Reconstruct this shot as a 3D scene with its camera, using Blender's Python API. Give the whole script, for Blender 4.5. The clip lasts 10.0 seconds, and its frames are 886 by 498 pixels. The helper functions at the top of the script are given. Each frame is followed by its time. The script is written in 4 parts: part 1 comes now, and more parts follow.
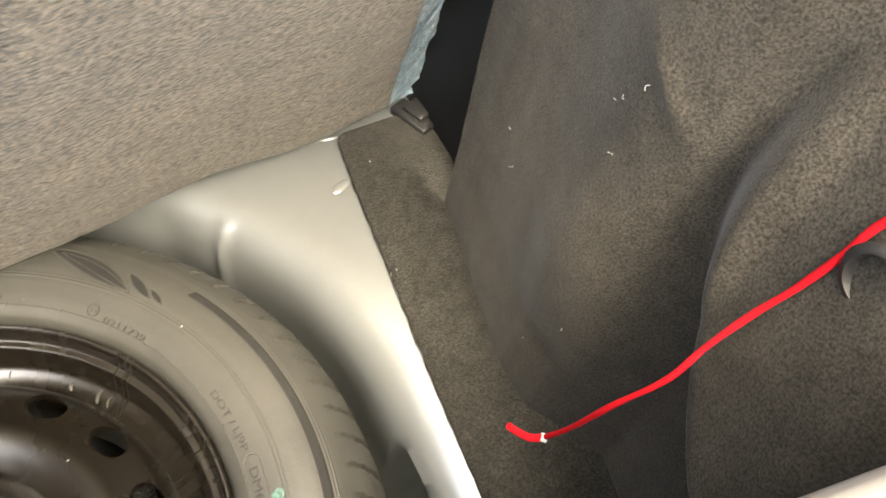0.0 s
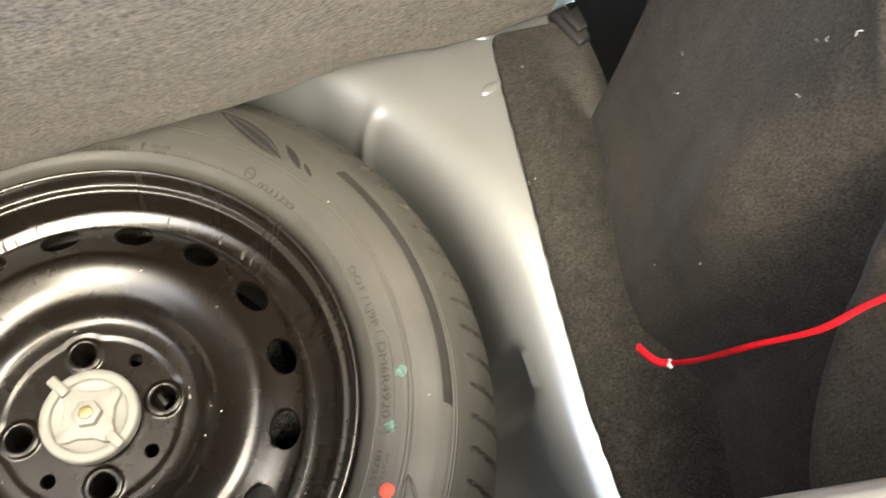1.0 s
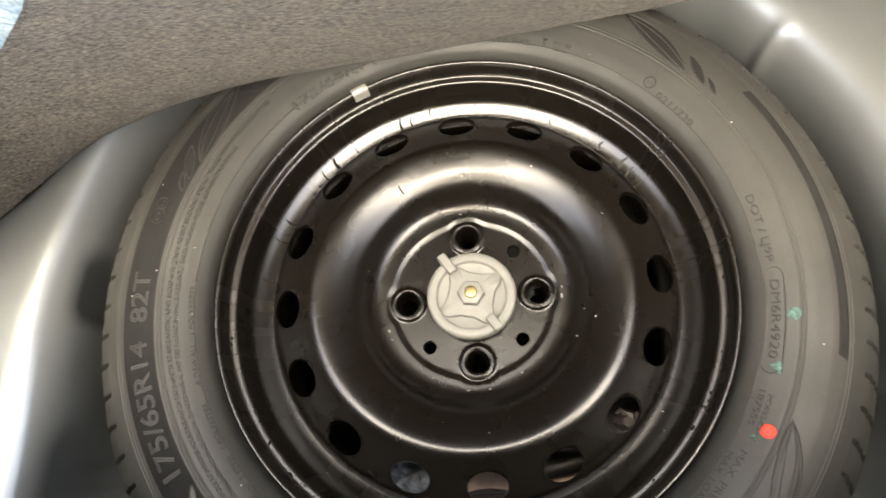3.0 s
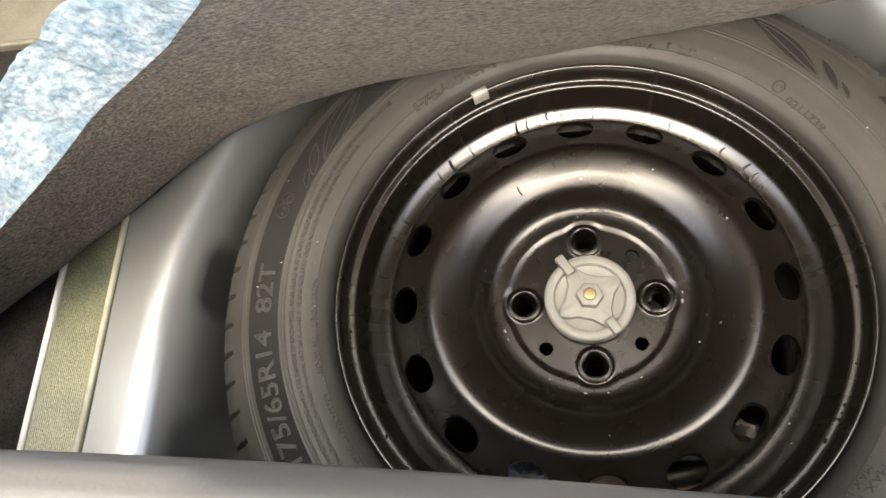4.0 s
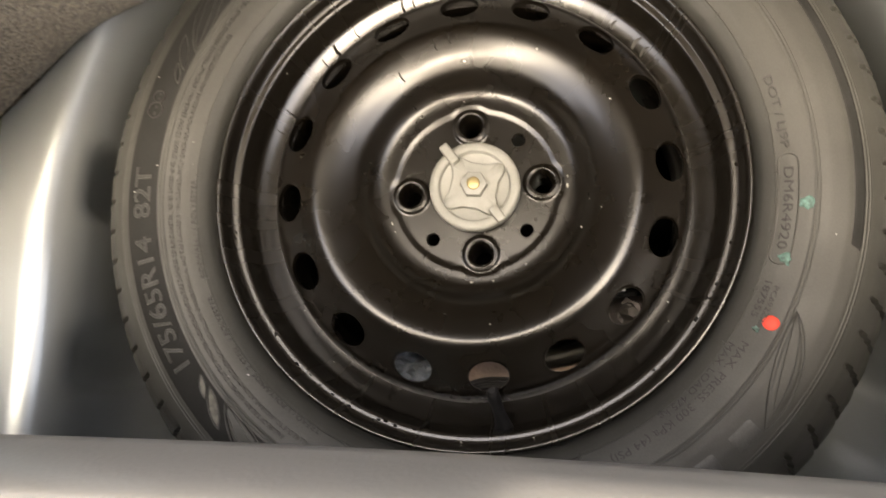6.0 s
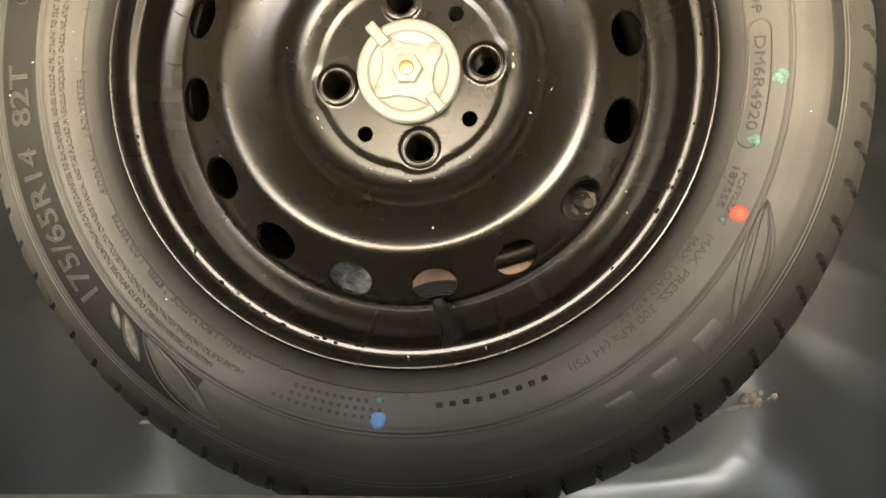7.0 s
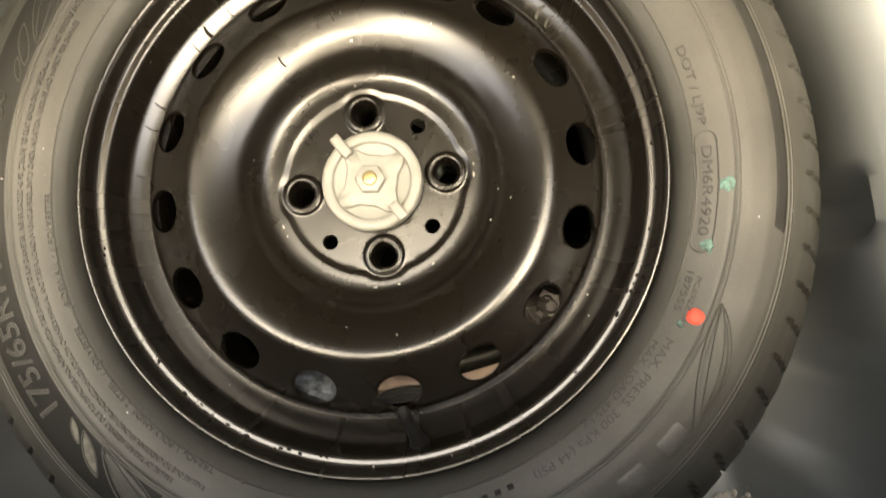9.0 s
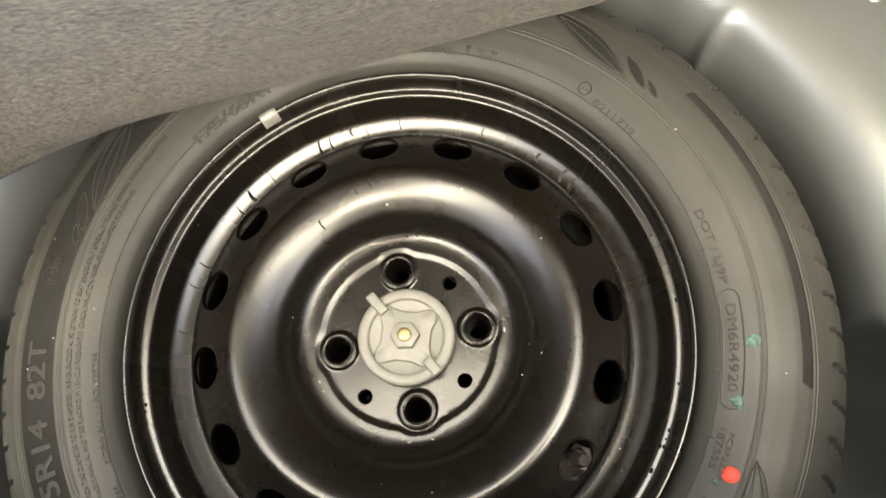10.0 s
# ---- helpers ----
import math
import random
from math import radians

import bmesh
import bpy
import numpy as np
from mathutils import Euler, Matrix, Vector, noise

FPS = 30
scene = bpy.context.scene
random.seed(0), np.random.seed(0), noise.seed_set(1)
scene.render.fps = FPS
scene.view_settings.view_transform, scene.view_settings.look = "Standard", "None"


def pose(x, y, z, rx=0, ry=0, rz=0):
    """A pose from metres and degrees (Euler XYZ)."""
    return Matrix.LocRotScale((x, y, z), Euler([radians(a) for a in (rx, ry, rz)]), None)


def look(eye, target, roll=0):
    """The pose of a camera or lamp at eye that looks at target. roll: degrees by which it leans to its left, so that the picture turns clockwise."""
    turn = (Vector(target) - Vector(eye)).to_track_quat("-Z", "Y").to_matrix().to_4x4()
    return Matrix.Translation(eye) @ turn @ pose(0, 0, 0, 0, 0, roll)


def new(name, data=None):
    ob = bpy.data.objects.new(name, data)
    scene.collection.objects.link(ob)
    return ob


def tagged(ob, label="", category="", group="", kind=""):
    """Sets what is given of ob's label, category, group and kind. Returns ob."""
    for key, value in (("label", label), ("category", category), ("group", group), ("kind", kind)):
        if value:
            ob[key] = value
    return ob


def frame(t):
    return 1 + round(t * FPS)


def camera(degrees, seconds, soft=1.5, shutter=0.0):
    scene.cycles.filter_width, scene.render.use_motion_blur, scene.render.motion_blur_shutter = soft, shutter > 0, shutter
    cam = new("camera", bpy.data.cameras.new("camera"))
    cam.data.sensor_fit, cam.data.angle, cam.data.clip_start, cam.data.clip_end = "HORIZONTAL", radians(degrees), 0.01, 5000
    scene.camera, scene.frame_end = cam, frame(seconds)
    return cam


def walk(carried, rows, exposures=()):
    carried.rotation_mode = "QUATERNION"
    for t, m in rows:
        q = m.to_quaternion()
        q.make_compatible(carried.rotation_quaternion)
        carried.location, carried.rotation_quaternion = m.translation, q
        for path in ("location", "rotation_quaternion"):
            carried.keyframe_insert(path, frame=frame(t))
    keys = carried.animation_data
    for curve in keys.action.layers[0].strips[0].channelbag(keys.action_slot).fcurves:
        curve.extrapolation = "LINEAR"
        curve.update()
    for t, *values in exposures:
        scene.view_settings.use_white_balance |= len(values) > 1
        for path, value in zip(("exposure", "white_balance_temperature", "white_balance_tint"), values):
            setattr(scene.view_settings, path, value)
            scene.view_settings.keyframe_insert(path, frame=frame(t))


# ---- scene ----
cam = camera(60.4, 10.0, 1.5, 0.3)
ROWS = [
    (0.0, 0.1807, -0.2023, 0.6855, 34.95, -6.52, -30.08),
    (0.5, 0.1592, -0.2059, 0.6963, 31.67, -6.82, -24.66),
    (1.0, 0.1429, -0.1931, 0.6926, 26.72, -5.39, -18.94),
    (1.5, 0.1227, -0.1852, 0.6858, 22.56, -3.36, -13.98),
    (2.0, 0.0966, -0.1685, 0.6814, 19.65, -0.66, -10.85),
    (2.5, 0.0493, -0.1623, 0.6827, 19.00, 3.06, -7.22),
    (3.0, 0.0218, -0.1612, 0.6890, 19.64, 5.69, -4.07),
    (3.2, 0.0167, -0.1690, 0.6882, 20.58, 7.12, -2.79),
    (4.3, -0.0262, -0.1763, 0.6937, 21.80, 10.55, -0.53),
    (4.5, -0.0216, -0.1677, 0.7006, 20.81, 11.33, -0.54),
    (5.0, -0.0069, -0.1662, 0.7040, 20.64, 11.71, -1.53),
    (5.5, 0.0239, -0.1712, 0.7041, 17.41, 11.29, -2.38),
    (6.0, 0.0495, -0.1537, 0.6773, 10.81, 8.83, -3.94),
    (6.2, 0.0528, -0.1458, 0.6568, 8.40, 7.92, -5.24),
    (7.3, 0.0537, -0.1259, 0.6223, -1.35, 4.88, -7.48),
    (7.5, 0.0517, -0.1261, 0.6203, -2.11, 4.41, -7.41),
    (8.0, 0.0543, -0.1271, 0.6189, -2.44, 3.67, -7.47),
    (8.5, 0.0610, -0.1253, 0.6216, 1.24, 3.50, -8.10),
    (9.0, 0.0674, -0.1171, 0.6300, 6.98, 4.28, -8.43),
    (9.5, 0.0606, -0.1054, 0.6406, 12.64, 4.02, -8.47),
    (10.0, 0.0581, -0.1003, 0.6532, 16.49, 5.25, -8.63),
]
walk(cam, [(t, pose(x, y, z, rx, ry, rz)) for t, x, y, z, rx, ry, rz in ROWS], [(0.0, 4.02, 7800, 6), (1.0, 3.77, 7450, 6), (2.0, 3.52, 7300, 6), (3.0, 3.38, 7200, 8), (4.5, 3.0, 7150, 10), (6.0, 3.23, 7750, 10), (7.5, 4.23, 9050, 5), (8.5, 4.05, 8850, 5), (10.0, 3.25, 7400, 5)])


# ---- world, sun and exposure ----
SUN_AZ, SUN_EL = radians(182), radians(68)
world = bpy.data.worlds.new("sky")
world.use_nodes = True
scene.world = world
wn = world.node_tree.nodes
sky = wn.new("ShaderNodeTexSky")
sky.sky_type, sky.sun_disc = "NISHITA", False
sky.sun_elevation, sky.sun_rotation = SUN_EL, SUN_AZ
sky.dust_density, sky.air_density = 6.0, 1.0
wn["Background"].inputs["Strength"].default_value = 0.15
haze = wn.new("ShaderNodeHueSaturation")
haze.inputs["Saturation"].default_value = 0.8
world.node_tree.links.new(sky.outputs[0], haze.inputs["Color"])
world.node_tree.links.new(haze.outputs[0], wn["Background"].inputs["Color"])
sun = bpy.data.lights.new("sun", "SUN")
sun.energy, sun.angle, sun.color = 1.4, radians(60), (1.0, 0.905, 0.73)
sun_ob = new("sun", sun)
away = Vector((math.sin(SUN_AZ) * math.cos(SUN_EL), math.cos(SUN_AZ) * math.cos(SUN_EL), math.sin(SUN_EL)))
sun_ob.matrix_world = look(away * 20, (0, 0, 0))


# ---- materials ----
def material(name, color, rough=0.5, metal=0.0, vary=0.0, scale=40.0, fine=0.0, fine_scale=400.0,
             bump=0.0, bump_scale=300.0, depth=0.001, coat=0.0, rough_vary=0.0, tint=None, spec=0.5, stretch=(1, 1, 1), sheen=0.0, coat_rough=0.08):
    """A principled surface: colour mottled at two scales, roughness mottled, fine relief."""
    m = bpy.data.materials.new(name)
    m.use_nodes = True
    n, l = m.node_tree.nodes, m.node_tree.links
    b = n["Principled BSDF"]
    b.inputs["Roughness"].default_value, b.inputs["Metallic"].default_value = rough, metal
    b.inputs["Coat Weight"].default_value, b.inputs["Coat Roughness"].default_value = coat, coat_rough
    b.inputs["Specular IOR Level"].default_value = spec
    b.inputs["Sheen Weight"].default_value = sheen
    co = n.new("ShaderNodeTexCoord")
    mp = n.new("ShaderNodeMapping")
    mp.inputs["Scale"].default_value = stretch
    l.new(co.outputs["Object"], mp.inputs["Vector"])

    def tex(sc, detail=4.0):
        t = n.new("ShaderNodeTexNoise")
        t.inputs["Scale"].default_value, t.inputs["Detail"].default_value = sc, detail
        l.new(mp.outputs[0], t.inputs["Vector"])
        return t

    def mixed(first, second, fac):
        x = n.new("ShaderNodeMix")
        x.data_type = "RGBA"
        for socket, v in ((x.inputs[0], fac), (x.inputs[6], first), (x.inputs[7], second)):
            if isinstance(v, (tuple, float, int)):
                socket.default_value = v
            else:
                l.new(v, socket)
        return x.outputs[2]

    def ramp(source, lo, hi):
        r = n.new("ShaderNodeMapRange")
        r.inputs["From Min"].default_value, r.inputs["From Max"].default_value = lo, hi
        l.new(source, r.inputs["Value"])
        return r.outputs[0]

    c = (*color, 1)
    out = c
    if vary:
        other = (*tint, 1) if tint else tuple(v * (1 - vary) for v in color) + (1,)
        big = tex(scale)
        out = mixed(c, other, ramp(big.outputs[0], 0.35, 0.68))
        if rough_vary:
            r = n.new("ShaderNodeMapRange")
            r.inputs["To Min"].default_value, r.inputs["To Max"].default_value = rough - rough_vary, rough + rough_vary
            r.inputs["From Min"].default_value, r.inputs["From Max"].default_value = 0.3, 0.7
            l.new(big.outputs[0], r.inputs["Value"])
            l.new(r.outputs[0], b.inputs["Roughness"])
    if fine:
        small = tex(fine_scale, 2.0)
        k = mixed(tuple([1 - fine] * 3) + (1,), tuple([1 + fine] * 3) + (1,), ramp(small.outputs[0], 0.3, 0.7))
        x = n.new("ShaderNodeMix")
        x.data_type, x.blend_type = "RGBA", "MULTIPLY"
        x.inputs[0].default_value = 1.0
        if isinstance(out, tuple):
            x.inputs[6].default_value = out
        else:
            l.new(out, x.inputs[6])
        l.new(k, x.inputs[7])
        out = x.outputs[2]
    if isinstance(out, tuple):
        b.inputs["Base Color"].default_value = out
    else:
        l.new(out, b.inputs["Base Color"])
    if bump:
        t = tex(bump_scale, 5.0)
        u = n.new("ShaderNodeBump")
        u.inputs["Strength"].default_value, u.inputs["Distance"].default_value = bump, depth
        l.new(t.outputs[0], u.inputs["Height"])
        l.new(u.outputs[0], b.inputs["Normal"])
    return m


M_RUBBER = material("rubber", (0.0425, 0.0425, 0.0385), 0.55, vary=0.3, scale=14, fine=0.12, fine_scale=900, bump=0.25, bump_scale=1500, depth=0.0004, rough_vary=0.07)
M_RUBBER_DARK = material("ribbed_rubber", (0.0165, 0.0165, 0.016), 0.78, vary=0.3, scale=40, fine=0.2, fine_scale=1200, bump=0.4, bump_scale=1600, depth=0.0005, spec=0.25)
M_RUBBER_MID = material("dull_rubber", (0.0095, 0.0095, 0.009), 0.78, vary=0.35, scale=24, fine=0.15, fine_scale=900, bump=0.3, bump_scale=1500, depth=0.0004, spec=0.35)
M_LOGO = material("moulded_emblem", (0.058, 0.058, 0.056), 0.5, vary=0.4, scale=100, fine=0.2, fine_scale=900)
# darker than the rubber: the shade at the letters' edges is in the colour
M_LETTER = material("moulded_lettering", (0.013, 0.0127, 0.0115), 0.60, vary=0.3, scale=120, fine=0.2, fine_scale=900)
M_DULL = material("dried_stain", (0.018, 0.017, 0.0145), 0.5, vary=0.4, scale=400, spec=0.4)
M_PIT = material("dark_pit", (0.006, 0.0055, 0.005), 0.8, vary=0.4, scale=400, spec=0.15)
# the light sheen on one set of small leaves, put into the colour
M_LEAF_SHEEN = material("leaf_sheen", (0.15, 0.145, 0.125), 0.7, vary=0.5, scale=200)
M_BLACK = material("black_wheel_enamel", (0.0052, 0.0040, 0.0027), 0.28, vary=0.25, scale=30, bump=0.06, bump_scale=700, depth=0.0003, rough_vary=0.04, coat=0.42, coat_rough=0.19)
M_CAP = material("pale_grey_plastic", (0.238, 0.237, 0.217), 0.45, vary=0.12, scale=60, fine=0.05, fine_scale=600, bump=0.1, bump_scale=800, depth=0.0004)
M_BRASS = material("brass", (0.45, 0.36, 0.18), 0.35, metal=0.7, vary=0.2, scale=300)
M_LEAD = material("zinc_weight", (0.36, 0.35, 0.33), 0.5, metal=0.3, vary=0.25, scale=300, bump=0.2, bump_scale=900)
M_RED = material("red_paint_dot", (0.75, 0.06, 0.035), 0.6, vary=0.15, scale=300)
M_BLUE = material("blue_paint_dot", (0.09, 0.24, 0.50), 0.6, vary=0.2, scale=300)
M_GREEN = material("green_crayon", (0.10, 0.20, 0.175), 0.7, vary=0.7, scale=350)
M_PAINT = material("silver_body_paint", (0.348, 0.372, 0.375), 0.34, metal=0.70, vary=0.08, scale=9, fine=0.03, fine_scale=1500, bump=0.03, bump_scale=500, depth=0.0003, coat=0.6, coat_rough=0.14, rough_vary=0.05)
M_FELT = material("brown_grey_felt", (0.080, 0.067, 0.051), 0.95, vary=0.3, scale=60, fine=0.95, fine_scale=430, bump=1.0, bump_scale=480, depth=0.0022, spec=0.1, stretch=(0.6, 1, 1), sheen=0.15)
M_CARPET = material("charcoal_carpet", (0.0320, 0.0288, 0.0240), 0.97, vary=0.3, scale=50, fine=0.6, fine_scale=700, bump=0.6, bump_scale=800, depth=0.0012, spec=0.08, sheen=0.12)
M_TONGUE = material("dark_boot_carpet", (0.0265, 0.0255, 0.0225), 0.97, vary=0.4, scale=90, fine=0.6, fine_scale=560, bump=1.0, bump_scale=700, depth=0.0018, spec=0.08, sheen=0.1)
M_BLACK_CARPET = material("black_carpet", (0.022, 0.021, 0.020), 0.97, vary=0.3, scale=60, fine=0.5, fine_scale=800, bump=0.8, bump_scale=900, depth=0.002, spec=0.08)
M_FOAM = material("blue_recycled_wadding", (0.23, 0.285, 0.325), 0.98, vary=0.6, scale=60, tint=(0.115, 0.175, 0.23), fine=0.3, fine_scale=260, bump=0.9, bump_scale=200, depth=0.0025, spec=0.05)
M_STRIP = material("olive_ribbed_tape", (0.17, 0.17, 0.10), 0.38, metal=0.25, vary=0.6, scale=16, tint=(0.075, 0.092, 0.062), fine=0.45, fine_scale=700, bump=0.3, bump_scale=500, coat=0.2)
M_SILL = material("silver_grey_sill", (0.285, 0.274, 0.255), 0.38, metal=0.25, vary=0.12, scale=14, bump=0.1, bump_scale=600, coat=0.15)
M_TRIM_EDGE = material("pale_seal_edge", (0.62, 0.63, 0.62), 0.45, vary=0.2, scale=80)
M_DARK = material("dark_plastic", (0.011, 0.011, 0.012), 0.55, vary=0.2, scale=60, bump=0.2, bump_scale=700)
M_CORD = material("red_woven_cord", (0.42, 0.0035, 0.011), 0.9, spec=0.15, vary=0.2, scale=500, bump=0.8, bump_scale=1500, depth=0.0008)
M_WELL_SHADE = material("well_shade_black", (0.004, 0.004, 0.0038), 0.9, vary=0.4, scale=60, bump=0.3, bump_scale=300, spec=0.1)
M_BOLT = material("dark_greased_steel", (0.035, 0.034, 0.030), 0.4, metal=0.5, vary=0.3, scale=200, bump=0.3, bump_scale=700)
M_SPECK = material("speckled_grey_felt", (0.30, 0.30, 0.30), 0.95, vary=0.8, scale=260, fine=0.7, fine_scale=500, bump=1.0, bump_scale=400, depth=0.003)
M_STEEL = material("worn_zinc_steel", (0.30, 0.275, 0.265), 0.5, metal=0.6, vary=0.35, scale=120, bump=0.2, bump_scale=500)
M_GROUND = material("concrete_ground", (0.28, 0.26, 0.23), 0.9, vary=0.3, scale=3, bump=0.3, bump_scale=40)
M_CEIL = material("grey_headliner", (0.30, 0.29, 0.27), 0.9, vary=0.15, scale=20)
M_LINT = material("white_lint", (0.45, 0.45, 0.42), 0.8)
M_SEAL = material("sealant", (0.62, 0.57, 0.50), 0.5, vary=0.4, scale=200, bump=0.8, bump_scale=300, depth=0.003)


def streaked(m, count, low, high):
    """Dried drips down the slope of a turned surface: bands of duller gloss round the axis."""
    n, l = m.node_tree.nodes, m.node_tree.links
    b = n["Principled BSDF"]
    co = n.new("ShaderNodeTexCoord")
    sp = n.new("ShaderNodeSeparateXYZ")
    at = n.new("ShaderNodeMath")
    at.operation = "ARCTAN2"
    l.new(co.outputs["Object"], sp.inputs[0])
    l.new(sp.outputs["Y"], at.inputs[0])
    l.new(sp.outputs["X"], at.inputs[1])
    t = n.new("ShaderNodeTexNoise")
    t.noise_dimensions = "1D"
    t.inputs["Scale"].default_value, t.inputs["Detail"].default_value = count, 3.0
    l.new(at.outputs[0], t.inputs["W"])
    r = n.new("ShaderNodeMapRange")
    for key, v in (("From Min", 0.58), ("From Max", 0.72), ("To Min", low), ("To Max", high)):
        r.inputs[key].default_value = v
    l.new(t.outputs[0], r.inputs["Value"])
    l.new(r.outputs[0], b.inputs["Roughness"])
    return m


M_RIM = streaked(material("black_rim_enamel", (0.0085, 0.0070, 0.0052), 0.28, spec=0.7, vary=0.25, scale=30, bump=0.05, bump_scale=700, depth=0.0003, coat=1.0, coat_rough=0.19), 8.0, 0.27, 0.34)


# ---- building helpers ----
def finish(bm, name, mat, smooth=True, sharp=50):
    bmesh.ops.recalc_face_normals(bm, faces=bm.faces)
    me = bpy.data.meshes.new(name)
    for f in bm.faces:
        f.smooth = smooth
    if smooth:
        for e in bm.edges:
            if len(e.link_faces) == 2 and e.calc_face_angle(0) > radians(sharp):
                e.smooth = False
    bm.to_mesh(me)
    bm.free()
    me.materials.append(mat)
    return me


def part(name, bm, mat, parent, label="", smooth=True, sharp=50):
    """Links a bmesh as one mesh object under a thing or a part."""
    ob = new(name, finish(bm, name, mat, smooth, sharp))
    ob.parent = parent
    return tagged(ob, label)


def thing(name, label, category, at=(0, 0, 0), group="", kind=""):
    ob = new(name)
    ob.matrix_world = pose(*at)
    ob.empty_display_size = 0.02
    return tagged(ob, label, category, group, kind)


def solid(name, bm, mat, label, category, kind="", smooth=True, sharp=50):
    return tagged(new(name, finish(bm, name, mat, smooth, sharp)), label, category, "", kind)


def grid(bm, rows, close=False):
    """Skins rows of points; close joins each row's end to its start."""
    vs = [[bm.verts.new(p) for p in row] for row in rows]
    for a, b in zip(vs, vs[1:]):
        n = len(a)
        for i in range(n if close else n - 1):
            bm.faces.new((a[i], a[(i + 1) % n], b[(i + 1) % n], b[i]))
    return vs


def lathe(bm, profile, seg):
    return grid(bm, [[(r * math.cos(a), r * math.sin(a), z) for a in (2 * math.pi * k / seg for k in range(seg))] for r, z in profile], True)


def box(bm, x0, x1, y0, y1, z0, z1, bevel=0.0):
    r = bmesh.ops.create_cube(bm, size=1)
    bmesh.ops.transform(bm, matrix=Matrix.Translation(((x0 + x1) / 2, (y0 + y1) / 2, (z0 + z1) / 2)) @ Matrix.Diagonal((x1 - x0, y1 - y0, z1 - z0, 1)), verts=r["verts"])
    if bevel:
        es = list({e for v in r["verts"] for e in v.link_edges})
        bmesh.ops.bevel(bm, geom=es, offset=bevel, segments=3, affect="EDGES", profile=0.5)


def tube(bm, pts, rad, seg=10, flat=1.0):
    """A tube along points, closed at both ends; flat squashes it across."""
    pts = [Vector(p) for p in pts]
    rows, side = [], None
    for i, p in enumerate(pts):
        d = (pts[min(i + 1, len(pts) - 1)] - pts[max(i - 1, 0)]).normalized()
        if side is None:
            side = d.cross(Vector((0.3, 0.2, 1)) if abs(d.z) < 0.9 else Vector((1, 0, 0))).normalized()
        side = (side - d * side.dot(d)).normalized()
        up = side.cross(d)
        k = rad(i / (len(pts) - 1)) if callable(rad) else rad
        rows.append([p + k * (math.cos(a) * side + flat * math.sin(a) * up) for a in (2 * math.pi * j / seg for j in range(seg))])
    vs = grid(bm, rows, True)
    bm.faces.new(vs[0])
    bm.faces.new(vs[-1])


def ramp_at(table, x):
    return float(np.interp(x, [a for a, _ in table], [b for _, b in table]))


def spline(points, n):
    """n points of a smooth curve through the given ones."""
    p = [Vector(q) for q in points]
    p = [2 * p[0] - p[1], *p, 2 * p[-1] - p[-2]]
    out = []
    for k in range(n):
        t = k / (n - 1) * (len(p) - 3) * 0.999999
        i, f = int(t), t - int(t)
        a, b, c, d = p[i:i + 4]
        out.append(0.5 * (2 * b + (c - a) * f + (2 * a - 5 * b + 4 * c - d) * f * f + (3 * b - a - 3 * c + d) * f ** 3))
    return out


# ---- the well in the boot floor ----
DECK = 0.168            # height of the boot floor pan
SKEW = 0.075            # the car's axis against the wheel's bolt pattern


def well_radius(a):
    """The crest of the well's rim: round ahead, squarer to the rear."""
    c, s = math.cos(a), math.sin(a)
    f = max(0.0, min(1.0, (c + 0.15) / 0.6))
    half = 0.336 - 0.0180 * f * f * (3 - 2 * f)
    r = half if s >= 0 else (abs(c / half) ** 7 + abs(s / 0.42) ** 7) ** (-1 / 7)
    k = max(0.0, min(1.0, (-c - 0.72) / 0.26))
    return r - 0.018 * k * k * (3 - 2 * k)


def well_wall(a):
    """Pressed steps and a crease in the wall of the well."""
    d = math.degrees(a)
    d = d - 360 if d > 180 else d
    k = -0.0045 * math.exp(-((d - 36.5) / 1.2) ** 2)
    k += 0.004 * math.exp(-((d - 47) / 3.5) ** 2)
    p = 0.0
    for lo, hi, deep in ((-17, -6, 0.026), (-42, -26, 0.022), (165, 179, 0.014), (-168, -157, 0.016)):
        up, down = max(0.0, min(1.0, (d - lo) / 5.0)), max(0.0, min(1.0, (hi - d) / 3.5))
        p += deep * up * up * (3 - 2 * up) * down * down * (3 - 2 * down)
    return k, p


def step_left(c):
    """One towards the side of the tape, where the rim's fold is tightest."""
    k = max(0.0, min(1.0, (-c - 0.3) / 0.5))
    return k * k * (3 - 2 * k)


